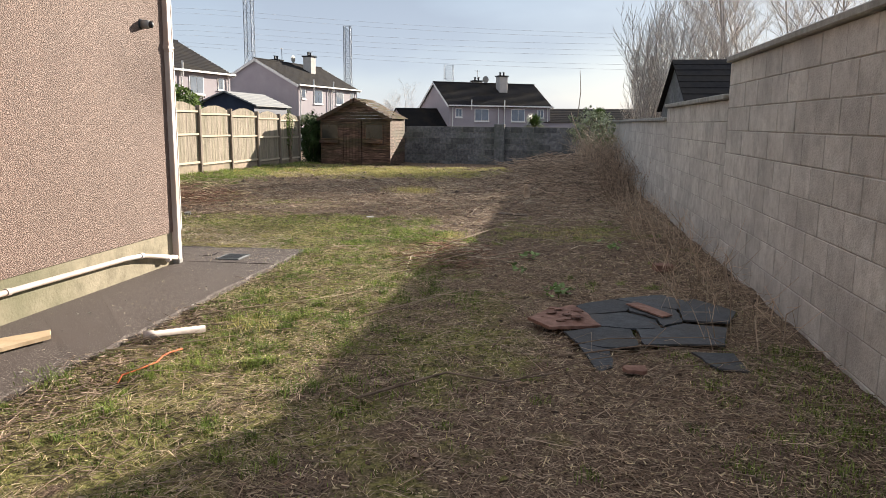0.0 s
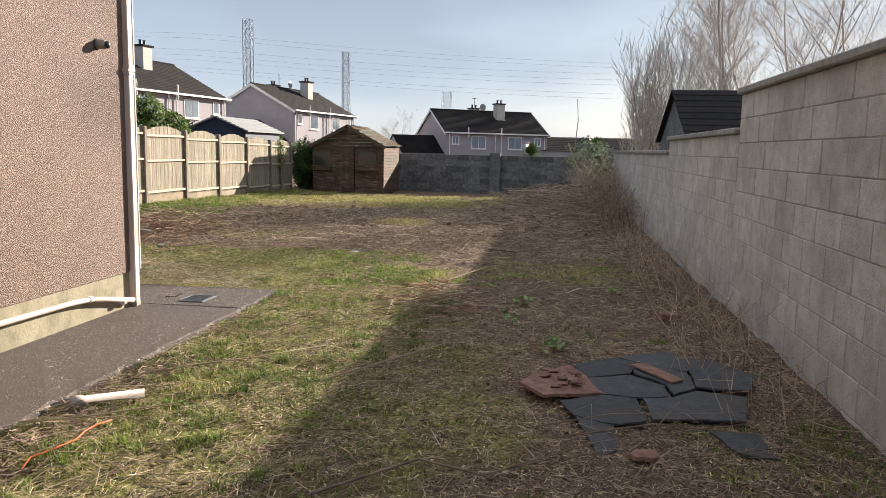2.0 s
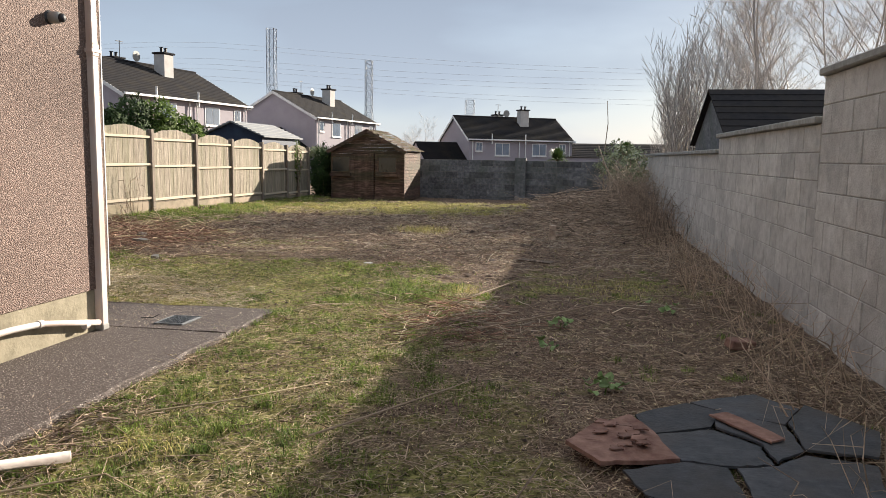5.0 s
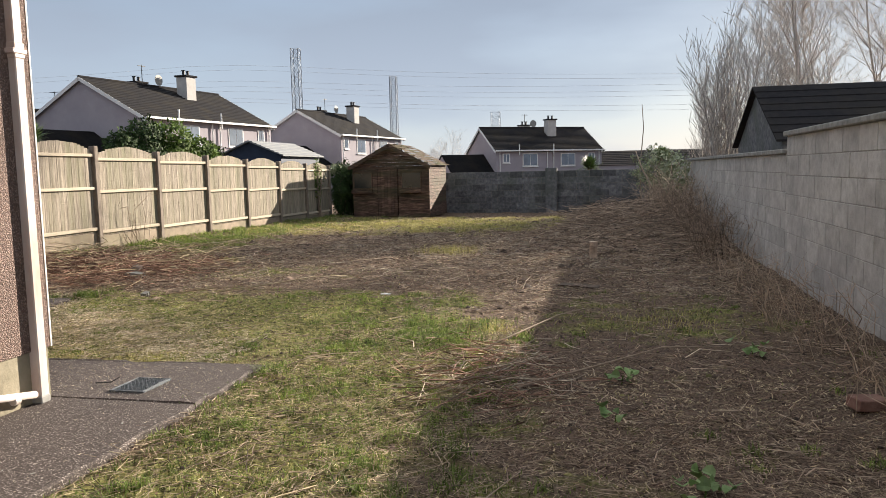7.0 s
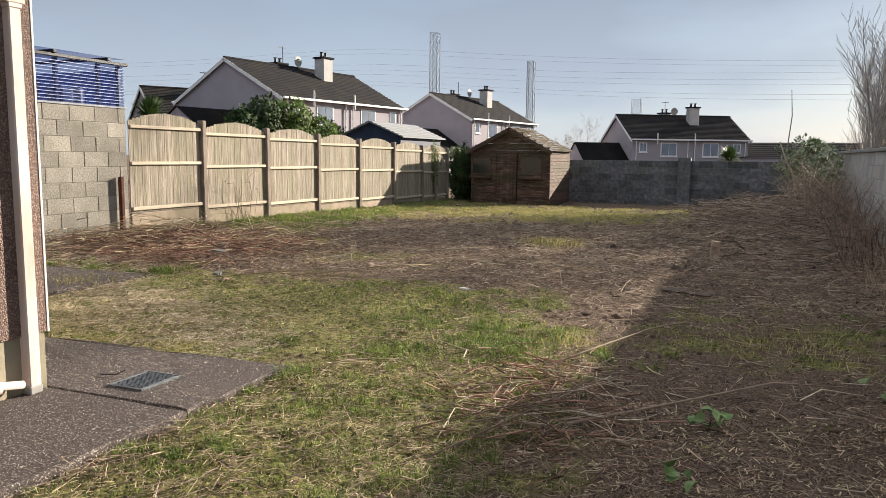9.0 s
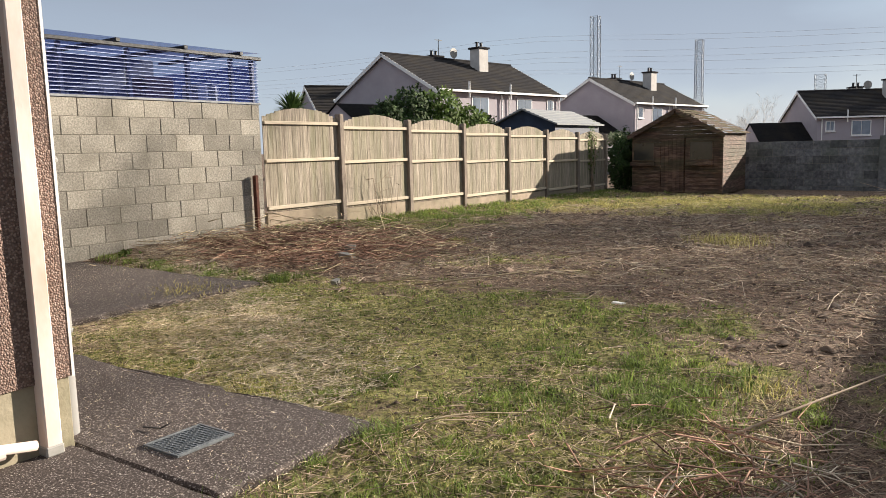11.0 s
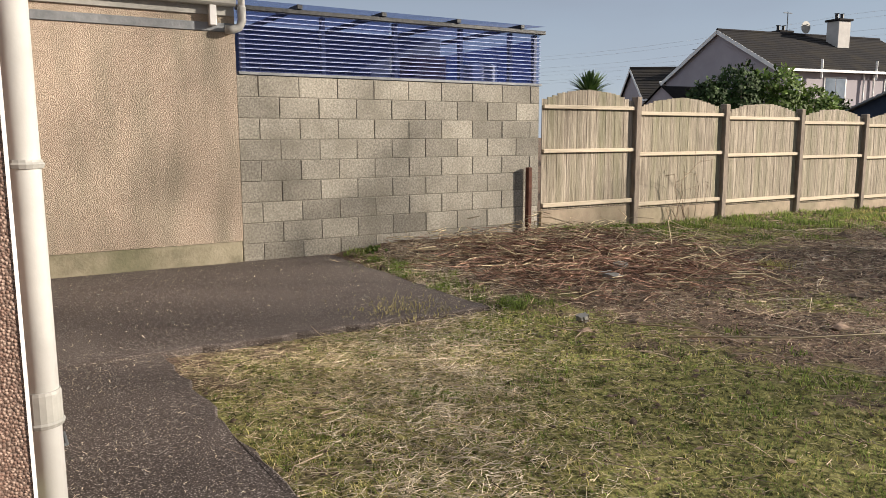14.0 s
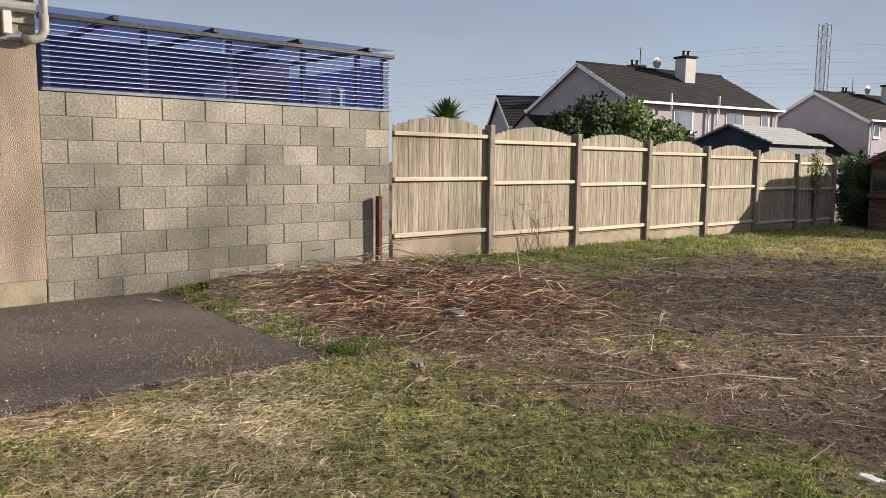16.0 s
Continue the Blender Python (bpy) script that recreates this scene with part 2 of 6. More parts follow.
M_HOUSE = material("painted_house_wall", [(0.34, 0.31, 0.335), (0.41, 0.375, 0.4)], 0.8, 0.9, 0.3, 20, big=(0.3, 0.28, 0.305))
M_TILE = material("dark_roof_tiles", [(0.016, 0.016, 0.018), (0.032, 0.03, 0.031)], 6, 0.95, 0.3, 9, spec=0.08, big=(0.04, 0.035, 0.028))
M_WHITE = material("white_paint", [(0.72, 0.72, 0.7), (0.82, 0.82, 0.8)], 3, 0.5, 0.05, 20)
M_HWIN = material("house_window_glass", [(0.1, 0.13, 0.17), (0.2, 0.24, 0.3)], 0.8, 0.08, 0, spec=0.8)
M_CHIM = material("chimney_render", [(0.42, 0.4, 0.38), (0.55, 0.53, 0.5)], 2, 0.9, 0.3, 15)
M_WIRE = material("grey_overhead_wire", [(0.3, 0.33, 0.37), (0.36, 0.39, 0.43)], 2, 0.6, 0)
M_STEEL = material("galvanised_steel", [(0.2, 0.23, 0.27), (0.29, 0.32, 0.36)], 2, 0.6, 0, metal=0.3)
# pale tone of the sky highlights painted along the corrugations
M_CREST_GLINT = material("painted_crest_highlight", [(0.3, 0.34, 0.54), (0.52, 0.57, 0.76)], 1.2, 0.25, 0, stretch=(1, 1, 6), spec=.6)
M_NAVY = material("navy_shed_gable", [(0.015, 0.025, 0.05), (0.03, 0.045, 0.08)], 4, 0.6, 0.2, 20)
M_GREYROOF = material("grey_shed_roof", [(0.2, 0.21, 0.22), (0.27, 0.28, 0.28)], 3, 0.8, 0.3, 20)
M_BARK = material("birch_bark", [(0.3, 0.265, 0.24), (0.46, 0.42, 0.38), (0.6, 0.56, 0.52)], 6, 0.9, 0.3, 20, island=0.35)
M_TWIG = material("dry_twig", [(0.34, 0.25, 0.18), (0.55, 0.44, 0.33)], 9, 0.9, 0, island=0.5)
M_TWIGD = material("brown_bramble_stem", [(0.13, 0.095, 0.07), (0.42, 0.32, 0.24)], 9, 0.9, 0, island=0.75)
M_LITTER = material("leaf_litter", [(0.07, 0.042, 0.03), (0.28, 0.18, 0.125)], 9, 0.9, 0, island=0.6)
M_REDSTEM = material("reddish_stem", [(0.13, 0.075, 0.055), (0.46, 0.28, 0.2)], 9, 0.9, 0, island=0.6)
M_PALE = material("bleached_stem", [(0.4, 0.33, 0.24), (0.7, 0.61, 0.48)], 9, 0.9, 0, island=0.5)
M_STRAW = material("dry_straw", [(0.34, 0.27, 0.165), (0.62, 0.52, 0.34)], 9, 0.85, 0, island=0.6)
M_GRASS = material("grass", [(0.085, 0.135, 0.03), (0.26, 0.32, 0.08)], 1.5, 0.7, 0, island=0.75, through_light=0.38)
M_CLOD = material("crumbled_soil", [(0.035, 0.023, 0.017), (0.11, 0.077, 0.056), (0.28, 0.2, 0.145)], 12, 0.95, 0.3, 90, island=0.7)
M_MOSS = material("mossy_turf", [(0.05, 0.046, 0.02), (0.14, 0.13, 0.045), (0.28, 0.25, 0.11)], 10, 0.95, 0.3, 90, island=0.6)
M_GRASSY = material("yellow_grass", [(0.27, 0.255, 0.075), (0.54, 0.47, 0.2)], 1.5, 0.7, 0, island=0.7, through_light=0.35)
M_LEAF = material("leaf_green", [(0.05, 0.09, 0.02), (0.14, 0.2, 0.05)], 5, 0.7, 0, island=0.6, spec=0.2, through_light=0.3)
M_LEAFP = material("variegated_leaf", [(0.09, 0.13, 0.05), (0.4, 0.42, 0.24)], 9, 0.5, 0, island=0.4, spec=0.5)
M_CONIFER = material("conifer_green", [(0.015, 0.035, 0.01), (0.05, 0.085, 0.02)], 5, 0.8, 0, island=0.5)
M_PALM = material("palm_leaf", [(0.06, 0.11, 0.03), (0.14, 0.2, 0.07)], 5, 0.5, 0, island=0.4)
M_SLATE = material("dark_slate", [(0.04, 0.045, 0.05), (0.085, 0.09, 0.1)], 14, 0.75, 0.6, 60, object_vary=0.2, big=(0.075, 0.07, 0.065), patch=.2)
M_TERRA = material("broken_terracotta", [(0.13, 0.065, 0.05), (0.3, 0.185, 0.145)], 12, 0.9, 0.6, 50, object_vary=0.2)
M_STONE = material("pale_stone", [(0.2, 0.2, 0.18), (0.36, 0.35, 0.32)], 9, 0.9, 0.4, 30)
M_ORANGE = material("orange_cord", [(0.6, 0.12, 0.04), (0.7, 0.2, 0.08)], 20, 0.6, 0)
M_RUST = material("rusted_post", [(0.06, 0.025, 0.018), (0.15, 0.065, 0.045)], 14, 0.9, 0.4, 60)
M_WEED = material("weed_leaf", [(0.16, 0.28, 0.08), (0.36, 0.48, 0.22)], 9, 0.55, 0, object_vary=.3, spec=.4, through_light=0.35)
M_PVCOLD = material("old_pale_pipe", [(0.36, 0.3, 0.27), (0.5, 0.45, 0.41)], 9, 0.6, 0.2, 40)
M_PALEW = material("cut_wood", [(0.45, 0.33, 0.2), (0.6, 0.46, 0.3)], 9, 0.85, 0.3, 50)
M_PALEW2 = material("pale_weathered_board", [(0.4, 0.37, 0.33), (0.54, 0.5, 0.45)], 5, 0.8, 0.3, 40, stretch=(2, 2, 0.2), big=(0.32, 0.28, 0.22))


def clear_sheet(name, tint):
    m = bpy.data.materials.new(name)
    m.use_nodes = True
    n, l = m.node_tree.nodes, m.node_tree.links
    b, tr, mx = n["Principled BSDF"], n.new("ShaderNodeBsdfTransparent"), n.new("ShaderNodeMixShader")
    b.inputs["Base Color"].default_value, b.inputs["Roughness"].default_value = (*tint, 1), 0.08
    b.inputs["Specular IOR Level"].default_value = 0.9
    tr.inputs[0].default_value = (0.55, 0.62, 0.85, 1)
    mx.inputs[0].default_value = 0.42
    l.new(tr.outputs[0], mx.inputs[1])
    l.new(b.outputs[0], mx.inputs[2])
    l.new(mx.outputs[0], n["Material Output"].inputs[0])
    return m


M_POLY = clear_sheet("clear_corrugated_plastic", (0.17, 0.2, 0.42))


# ---- mesh helpers ----
def part(name, bm, mat, parent=None, label="", kind="", smooth=False):
    me = bpy.data.meshes.new(name)
    if smooth:
        for f in bm.faces:
            f.smooth = True
    bm.to_mesh(me)
    bm.free()
    me.materials.append(mat)
    ob = new(name, me)
    ob.parent = parent
    return tagged(ob, label, "", "", kind)


def raw(name, verts, faces, mat, parent=None, label="", kind=""):
    me = bpy.data.meshes.new(name)
    me.from_pydata([tuple(v) for v in verts], [], faces)
    me.update()
    me.materials.append(mat)
    ob = new(name, me)
    ob.parent = parent
    return tagged(ob, label, "", "", kind)


def empty(name, loc=(0, 0, 0), label="", category="", group="", kind=""):
    ob = new(name)
    ob.location = loc
    return tagged(ob, label, category, group, kind)


def box(bm, a, b, bev=0.0, m=None):
    """A block from corner a to corner b, with bevelled edges, moved by m."""
    lo, hi = Vector(a), Vector(b)
    mid, size = (lo + hi) / 2, hi - lo
    mat = Matrix.Translation(mid) @ Matrix.Diagonal((*size, 1))
    made = bmesh.ops.create_cube(bm, size=1, matrix=(m @ mat) if m else mat)
    if bev:
        edges = list({e for v in made["verts"] for e in v.link_edges})
        bmesh.ops.bevel(bm, geom=edges, offset=bev, segments=1, affect="EDGES")
    return bm


def cbox(a, b, bev=0.0, m=None):
    return box(bmesh.new(), a, b, bev, m)


def tube(bm, pts, r, sides=12, caps=True):
    """A round pipe through the points; r: one radius or one for each point."""
    rings, pts = [], [Vector(p) for p in pts]
    rs = r if isinstance(r, (list, tuple)) else [r] * len(pts)
    for i, p in enumerate(pts):
        d = (pts[min(i + 1, len(pts) - 1)] - pts[max(i - 1, 0)]).normalized()
        u = d.orthogonal().normalized() if i == 0 else (u - d * u.dot(d)).normalized()
        v = d.cross(u)
        rings.append([bm.verts.new(p + (u * math.cos(k * 2 * math.pi / sides) + v * math.sin(k * 2 * math.pi / sides)) * rs[i]) for k in range(sides)])
    for a, b in zip(rings, rings[1:]):
        for k in range(sides):
            bm.faces.new((a[k], a[(k + 1) % sides], b[(k + 1) % sides], b[k]))
    if caps:
        bm.faces.new(rings[0][::-1])
        bm.faces.new(rings[-1])
    return bm


def sticks_arrays(p0, p1, r0, r1):
    """Three-sided tapering prisms from the points p0 to p1, as arrays of corners and faces."""
    d = p1 - p0
    d /= np.linalg.norm(d, axis=1)[:, None] + 1e-9
    ref = np.where(np.abs(d[:, 2:3]) > 0.9, np.array([[1.0, 0, 0]]), np.array([[0, 0, 1.0]]))
    u = np.cross(d, ref)
    u /= np.linalg.norm(u, axis=1)[:, None] + 1e-9
    v = np.cross(d, u)
    out = np.zeros((len(p0), 6, 3))
    for k in range(3):
        a = k * 2 * math.pi / 3
        off = u * math.cos(a) + v * math.sin(a)
        out[:, k] = p0 + off * r0[:, None]
        out[:, 3 + k] = p1 + off * r1[:, None]
    base = (np.arange(len(p0)) * 6)[:, None, None]
    f = np.array([[0, 1, 4, 3], [1, 2, 5, 4], [2, 0, 3, 5]])[None] + base
    return out.reshape(-1, 3), f.reshape(-1, 4)


def mesh_from(name, verts, faces, mat):
    me = bpy.data.meshes.new(name)
    k = faces.shape[1]
    me.vertices.add(len(verts))
    me.vertices.foreach_set("co", np.asarray(verts, dtype=np.float32).ravel())
    me.loops.add(faces.size)
    me.loops.foreach_set("vertex_index", faces.astype(np.int32).ravel())
    me.polygons.add(len(faces))
    me.polygons.foreach_set("loop_start", np.arange(0, faces.size, k, dtype=np.int32))
    me.update(calc_edges=True)
    me.materials.append(mat)
    return me


# ---- lie of the land ----
def soft_noise(x, y, s, seed=0.0):
    return (np.sin(x * 1.7 * s + 2.1 * np.sin(y * 1.1 * s + seed) + seed) * np.cos(y * 1.9 * s + 1.7 * np.sin(x * 1.3 * s - seed)) +
            0.5 * np.sin(x * 3.9 * s + 1.3 * np.sin(y * 3.1 * s + seed) + 2 * seed) * np.cos(y * 4.3 * s + seed)) / 1.5


def height(x, y):
    """Ground height over the whole plan."""
    x, y = np.asarray(x, dtype=float), np.asarray(y, dtype=float)
    z = -0.10 - 0.013 * np.clip(y, 0, 20) - 0.03 * np.clip(y - 20, 0, 60)
    z = z + 0.12 * np.exp(-np.abs(x) / 1.1) * (y > -3.2) * np.clip((y + 3.2) / 0.8, 0, 1) * (y < 20)
    z = z + 0.42 * np.exp(-(((x - 9.6) / 1.7) ** 2 + ((y - 7.5) / 4.0) ** 2))
    z = z + 0.10 * np.exp(-(((x - 1.9) / 1.3) ** 2 + ((y + 1.0) / 1.2) ** 2))
    rough = 0.022 * soft_noise(x, y, 1.6, 1.0) + 0.015 * soft_noise(x, y, 5.5, 2.0) + 0.008 * soft_noise(x, y, 15, 3.0)
    inside = (x > -0.5) & (x < 11.5) & (y > -17) & (y < 18)
    near_slab = ((x < 6.7) & (y < -5.3)) | ((x < 3.3) & (y < -2.9))
    return z + rough * np.where(inside, np.where(near_slab, 0.3, 1.0), 0.0)


def greenness(x, y):
    """How grassy the plan is: 1 green, 0 bare soil and dead stems."""
    x, y = np.asarray(x, dtype=float), np.asarray(y, dtype=float)
    lawn = np.exp(-(((x - 5.3) / 2.6) ** 4 + ((y + 3.9) / 1.9) ** 4))
    strip = np.exp(-(((x - 7.3) / 0.9) ** 4)) * (y < -3.4)
    far = np.exp(-(((x - 4.0) / 4.2) ** 4 + ((y - 9.8) / 3.2) ** 4))
    patch = 0.6 * np.exp(-(((x - 9.6) / 1.2) ** 2 + ((y + 3.2) / 1.2) ** 2)) + 0.62 * np.exp(-(((x - 8.4) / 0.9) ** 2 + ((y + 8.9) / 3.6) ** 2))
    edge = 0.62 * np.exp(-(((x - 0.9) / 1.3) ** 2)) * (y > 1.2) * (y < 13) + 0.5 * np.exp(-(((x - 4.4) / 1.6) ** 2 + ((y + .6) / .8) ** 2))
    g = np.maximum.reduce([0.85 * lawn, 0.8 * strip, 0.8 * far, patch, edge])
    return g + 0.2 * soft_noise(x, y, 1.3, 5.0) + 0.2 * soft_noise(x, y, 3.3, 6.0) + 0.1 * soft_noise(x, y, 8.5, 8.0)


def on_slab(x, y, pad=0.0):
    a = (x > 5.4) & (x < 6.58 - pad) & (y < -5.38 - pad)
    b = (x > 0) & (x < 6.58 - pad) & (y < -5.42 - pad)
    c = (x < 3.2 - pad) & (y < -3.0 - pad)
    return a | b | c | ((x < 5.8) & (y < -6.2))


def make_ground():
    xs = np.concatenate([np.array([-1500, -600, -250, -120, -70, -40, -25, -12, -6, -3, -1.0]), np.arange(-0.3, 11.3, 0.08), np.array([12, 14, 18, 25, 40, 70, 120, 250, 600, 1500])])
    ys = np.concatenate([np.array([-900, -300, -120, -60, -35, -25, -20]), np.arange(-16.5, -9, 0.12), np.arange(-9, 4, 0.07), np.arange(4, 18, 0.12), np.array([20, 25, 32, 42, 55, 70, 90, 130, 200, 400, 900, 2500])])
    gx, gy = np.meshgrid(xs, ys)
    gz = height(gx, gy)
    verts = np.stack([gx.ravel(), gy.ravel(), gz.ravel()], 1)
    nx, ny = len(xs), len(ys)
    i = (np.arange(ny - 1)[:, None] * nx + np.arange(nx - 1)[None]).ravel()
    faces = np.stack([i, i + 1, i + nx + 1, i + nx], 1)
    me = mesh_from("ground", verts, faces, M_GROUND)
    at = me.attributes.new("green", "FLOAT", "POINT")
    at.data.foreach_set("value", greenness(verts[:, 0], verts[:, 1]).astype(np.float32))
    me.polygons.foreach_set("use_smooth", [True] * len(me.polygons))
    tagged(new("ground", me), "rough garden ground of soil, moss and cut stems", "ground", kind="structure")


make_ground()


# ---- house at the corner of which the walk begins ----
def make_near_house():
    ZT = 5.2
    side = cbox((5.38, -17.0, 0.25), (5.63, -6.246, ZT))
    part("wall_east", side, M_DASH, None, "pink-brown pebbledash side wall of the house", "structure")
    # rear wall, with a window; it stands a little off square
    slant = Matrix.Translation((5.40, -6.26, 0)) @ Matrix.Rotation(radians(2.4), 4, "Z") @ Matrix.Translation((-5.40, 6.26, 0))
    bm = bmesh.new()
    for a, b in (((0.10, 0.25), (1.7, ZT)), ((1.7, 2.1), (2.75, ZT)), ((2.75, 0.25), (3.98, ZT)), ((3.98, 0.25), (5.05, 1.1)), ((3.98, 2.2), (5.05, ZT)), ((5.05, 0.25), (5.375, ZT))):
        box(bm, (a[0], -6.47, a[1]), (b[0], -6.262, b[1]))
    part("wall_north", bm, M_DASH, None, "pebbledash rear wall of the house with a window and a door", "structure").matrix_world = slant
    bm = bmesh.new()
    box(bm, (5.41, -17.0, -0.3), (5.617, -6.258, 0.249), 0.004)
    part("plinth", bm, M_PLINTH, None, "smooth rendered plinth stained by damp", "structure")
    bm = bmesh.new()
    box(bm, (2.75, -6.45, -0.3), (5.405, -6.275, 0.249), 0.004)
    box(bm, (0.10, -6.45, -0.3), (1.7, -6.275, 0.249), 0.004)
    part("plinth", bm, M_PLINTH, None, "smooth rendered plinth stained by damp", "structure").matrix_world = slant
    part("roof_slab", cbox((0.1, -17.0, ZT), (5.9, -5.95, ZT + 0.25), 0.01), M_TILE, None, "eaves and roof above the house walls", "structure")
    part("corner_bead", cbox((5.626, -6.251, 0.25), (5.634, -6.241, ZT)), M_WHITE, None, "thin white bead on the wall corner", "structure")
    win = empty("window_1", (0, 0, 0), "white plastic rear window with a stone sill", "window", kind="structure")
    win.matrix_world = slant
    def sub(name, a, b, mat, bev=0.004):
        part(name, cbox(a, b, bev), mat, win)
    sub("window_sill", (3.93, -6.36, 1.045), (5.08, -6.20, 1.1), M_CAP)
    for a, b in (((3.98, -6.33, 1.1), (4.05, -6.27, 2.2)), ((4.98, -6.33, 1.1), (5.05, -6.27, 2.2)), ((4.05, -6.33, 1.1), (4.98, -6.27, 1.17)), ((4.05, -6.33, 2.13), (4.98, -6.27, 2.2)), ((4.47, -6.33, 1.17), (4.53, -6.27, 2.13))):
        sub("window_frame", a, b, M_UPVC)
    sub("pane", (4.05, -6.305, 1.17), (4.47, -6.29, 2.13), M_DARKGLASS, 0)
    sub("pane", (4.53, -6.305, 1.17), (4.98, -6.29, 2.13), M_DARKGLASS, 0)
    door = empty("door_1", (0, 0, 0), "closed white panelled back door", "door", kind="structure")
    door.matrix_world = slant
    def sub2(name, a, b, mat, bev=0.004):
        part(name, cbox(a, b, bev), mat, door)
    sub2("door_frame", (1.7, -6.40, -0.05), (1.77, -6.29, 2.1), M_UPVC)
    sub2("door_frame", (2.68, -6.40, -0.05), (2.75, -6.29, 2.1), M_UPVC)
    sub2("door_frame", (1.77, -6.40, 2.03), (2.68, -6.29, 2.1), M_UPVC)
    sub2("door_leaf", (1.77, -6.39, -0.03), (2.68, -6.34, 2.03), M_WHITE)
    sub2("door_panel", (1.9, -6.34, 1.1), (2.55, -6.332, 1.9), M_DARKGLASS)
    sub2("door_panel", (1.9, -6.34, 0.15), (2.55, -6.328, 0.9), M_WHITE)
    sub2("door_handle", (1.83, -6.332, 0.98), (1.95, -6.30, 1.01), M_STEEL)
    board = part("side_board", cbox((0.46, -6.62, -0.06), (0.53, -6.39, 2.25), 0.006), M_PALEW2, None, "weathered pale board standing out from the rear wall")
    tagged(board, category="board")


def downpipe_square():
    t = empty("downpipe", (5.670, -6.425, -0.06), "square white downpipe with a peach-stained foot on the house corner", "drainpipe")
    inv = Matrix.Translation((-5.70, 6.42, 0.06))
    def add(name, a, b, mat, bev, label=""):
        o = part(name, cbox(a, b, bev), mat, t, label)
        o.matrix_parent_inverse = inv
    add("pipe", (5.642, -6.405, -0.02), (5.707, -6.335, 5.1), M_OLDUPVC, 0.006)
    add("foot", (5.638, -6.409, -0.06), (5.711, -6.331, -0.015), M_GREYP, 0.006, "grey mortar stained foot")
    add("pipe_socket", (5.637, -6.410, 1.93), (5.712, -6.330, 2.02), M_OLDUPVC, 0.005)
    add("pipe_clip", (5.612, -6.425, 1.955), (5.716, -6.315, 1.985), M_OLDUPVC, 0.004)
    add("pipe_clip", (5.612, -6.425, 4.0), (5.716, -6.315, 4.03), M_OLDUPVC, 0.004)


def round_pipe(x, y, z0, z1, r, collars, label):
    t = empty("downpipe", (x, y, z0), label, "drainpipe")
    inv = Matrix.Translation((-x, -y, -z0))
    part("pipe", tube(bmesh.new(), [(x, y, z0), (x, y, z1)], r, 20), M_UPVC, t, smooth=True).matrix_parent_inverse = inv
    for z, h in collars:
        bm = tube(bmesh.new(), [(x, y, z), (x, y, z + 0.012), (x, y, z + 0.018), (x, y, z + h - 0.01), (x, y, z + h)], [r + .006, r + .011, r + .006, r + .006, r + .004], 20)
        part("pipe_collar", bm, M_GREYP, t, "grey plastic collar").matrix_parent_inverse = inv
    return t


def wall_fittings():
    downpipe_square()
    round_pipe(5.47, -6.207, -0.06, 5.1, 0.050, ((0.41, 0.11), (1.17, 0.025)), "round white soil pipe with grey collars on the rear wall")
    round_pipe(0.25, -6.30, -0.02, 4.0, 0.04, ((1.5, 0.015),), "slim round white downpipe by the back door corner")
    t = empty("waste_pipe", (5.672, -7.0, 0.1), "white waste pipe running along the plinth", "pipe")
    pts = [(5.672, -16.5, 0.2), (5.672, -8.7, 0.17), (5.672, -7.3, 0.145), (5.672, -7.05, 0.128), (5.672, -6.85, 0.09), (5.672, -6.45, 0.01)]
    part("pipe", tube(bmesh.new(), pts, 0.021, 12), M_OLDUPVC, t, smooth=True).matrix_parent_inverse = Matrix.Translation((-5.672, 7.0, -0.1))
    for y, z in ((-8.7, 0.17), (-7.06, 0.13), (-6.6, 0.02)):
        part("pipe_clip", tube(bmesh.new(), [(5.672, y - .02, z), (5.672, y + .02, z)], 0.026, 12), M_OLDUPVC, t).matrix_parent_inverse = Matrix.Translation((-5.672, 7.0, -0.1))
    t = empty("wall_lamp", (5.630, -6.78, 2.13), "brown round sensor lamp on the pebbledash wall", "lamp")
    inv = Matrix.Translation((-5.65, 6.78, -2.13))
    part("base", tube(bmesh.new(), [(5.630, -6.78, 2.13), (5.642, -6.78, 2.13), (5.660, -6.78, 2.13)], [.05, .05, .042], 20), M_DARKM, t, smooth=True).matrix_parent_inverse = inv
    part("body", tube(bmesh.new(), [(5.660, -6.78, 2.13), (5.720, -6.775, 2.128), (5.730, -6.774, 2.127)], [.038, .038, .03], 20), M_GREYP, t, smooth=True).matrix_parent_inverse = inv
    part("lens", tube(bmesh.new(), [(5.730, -6.774, 2.127), (5.750, -6.772, 2.126), (5.760, -6.77, 2.126)], [.03, .028, .014], 16), M_DARKM, t, smooth=True).matrix_parent_inverse = inv
    t = empty("boiler_outlet", (4.48, -6.12, 0.3), "bent grey waste pipe over a square drain", "pipe")
    inv = Matrix.Translation((-4.48, 6.12, -0.3))
    part("pipe", tube(bmesh.new(), [(4.3, -6.31, .33), (4.3, -6.25, .345), (4.31, -6.22, .32), (4.36, -6.215, .12), (4.38, -6.215, -.05)], .026, 12), M_GREYP, t, smooth=True).matrix_parent_inverse = inv


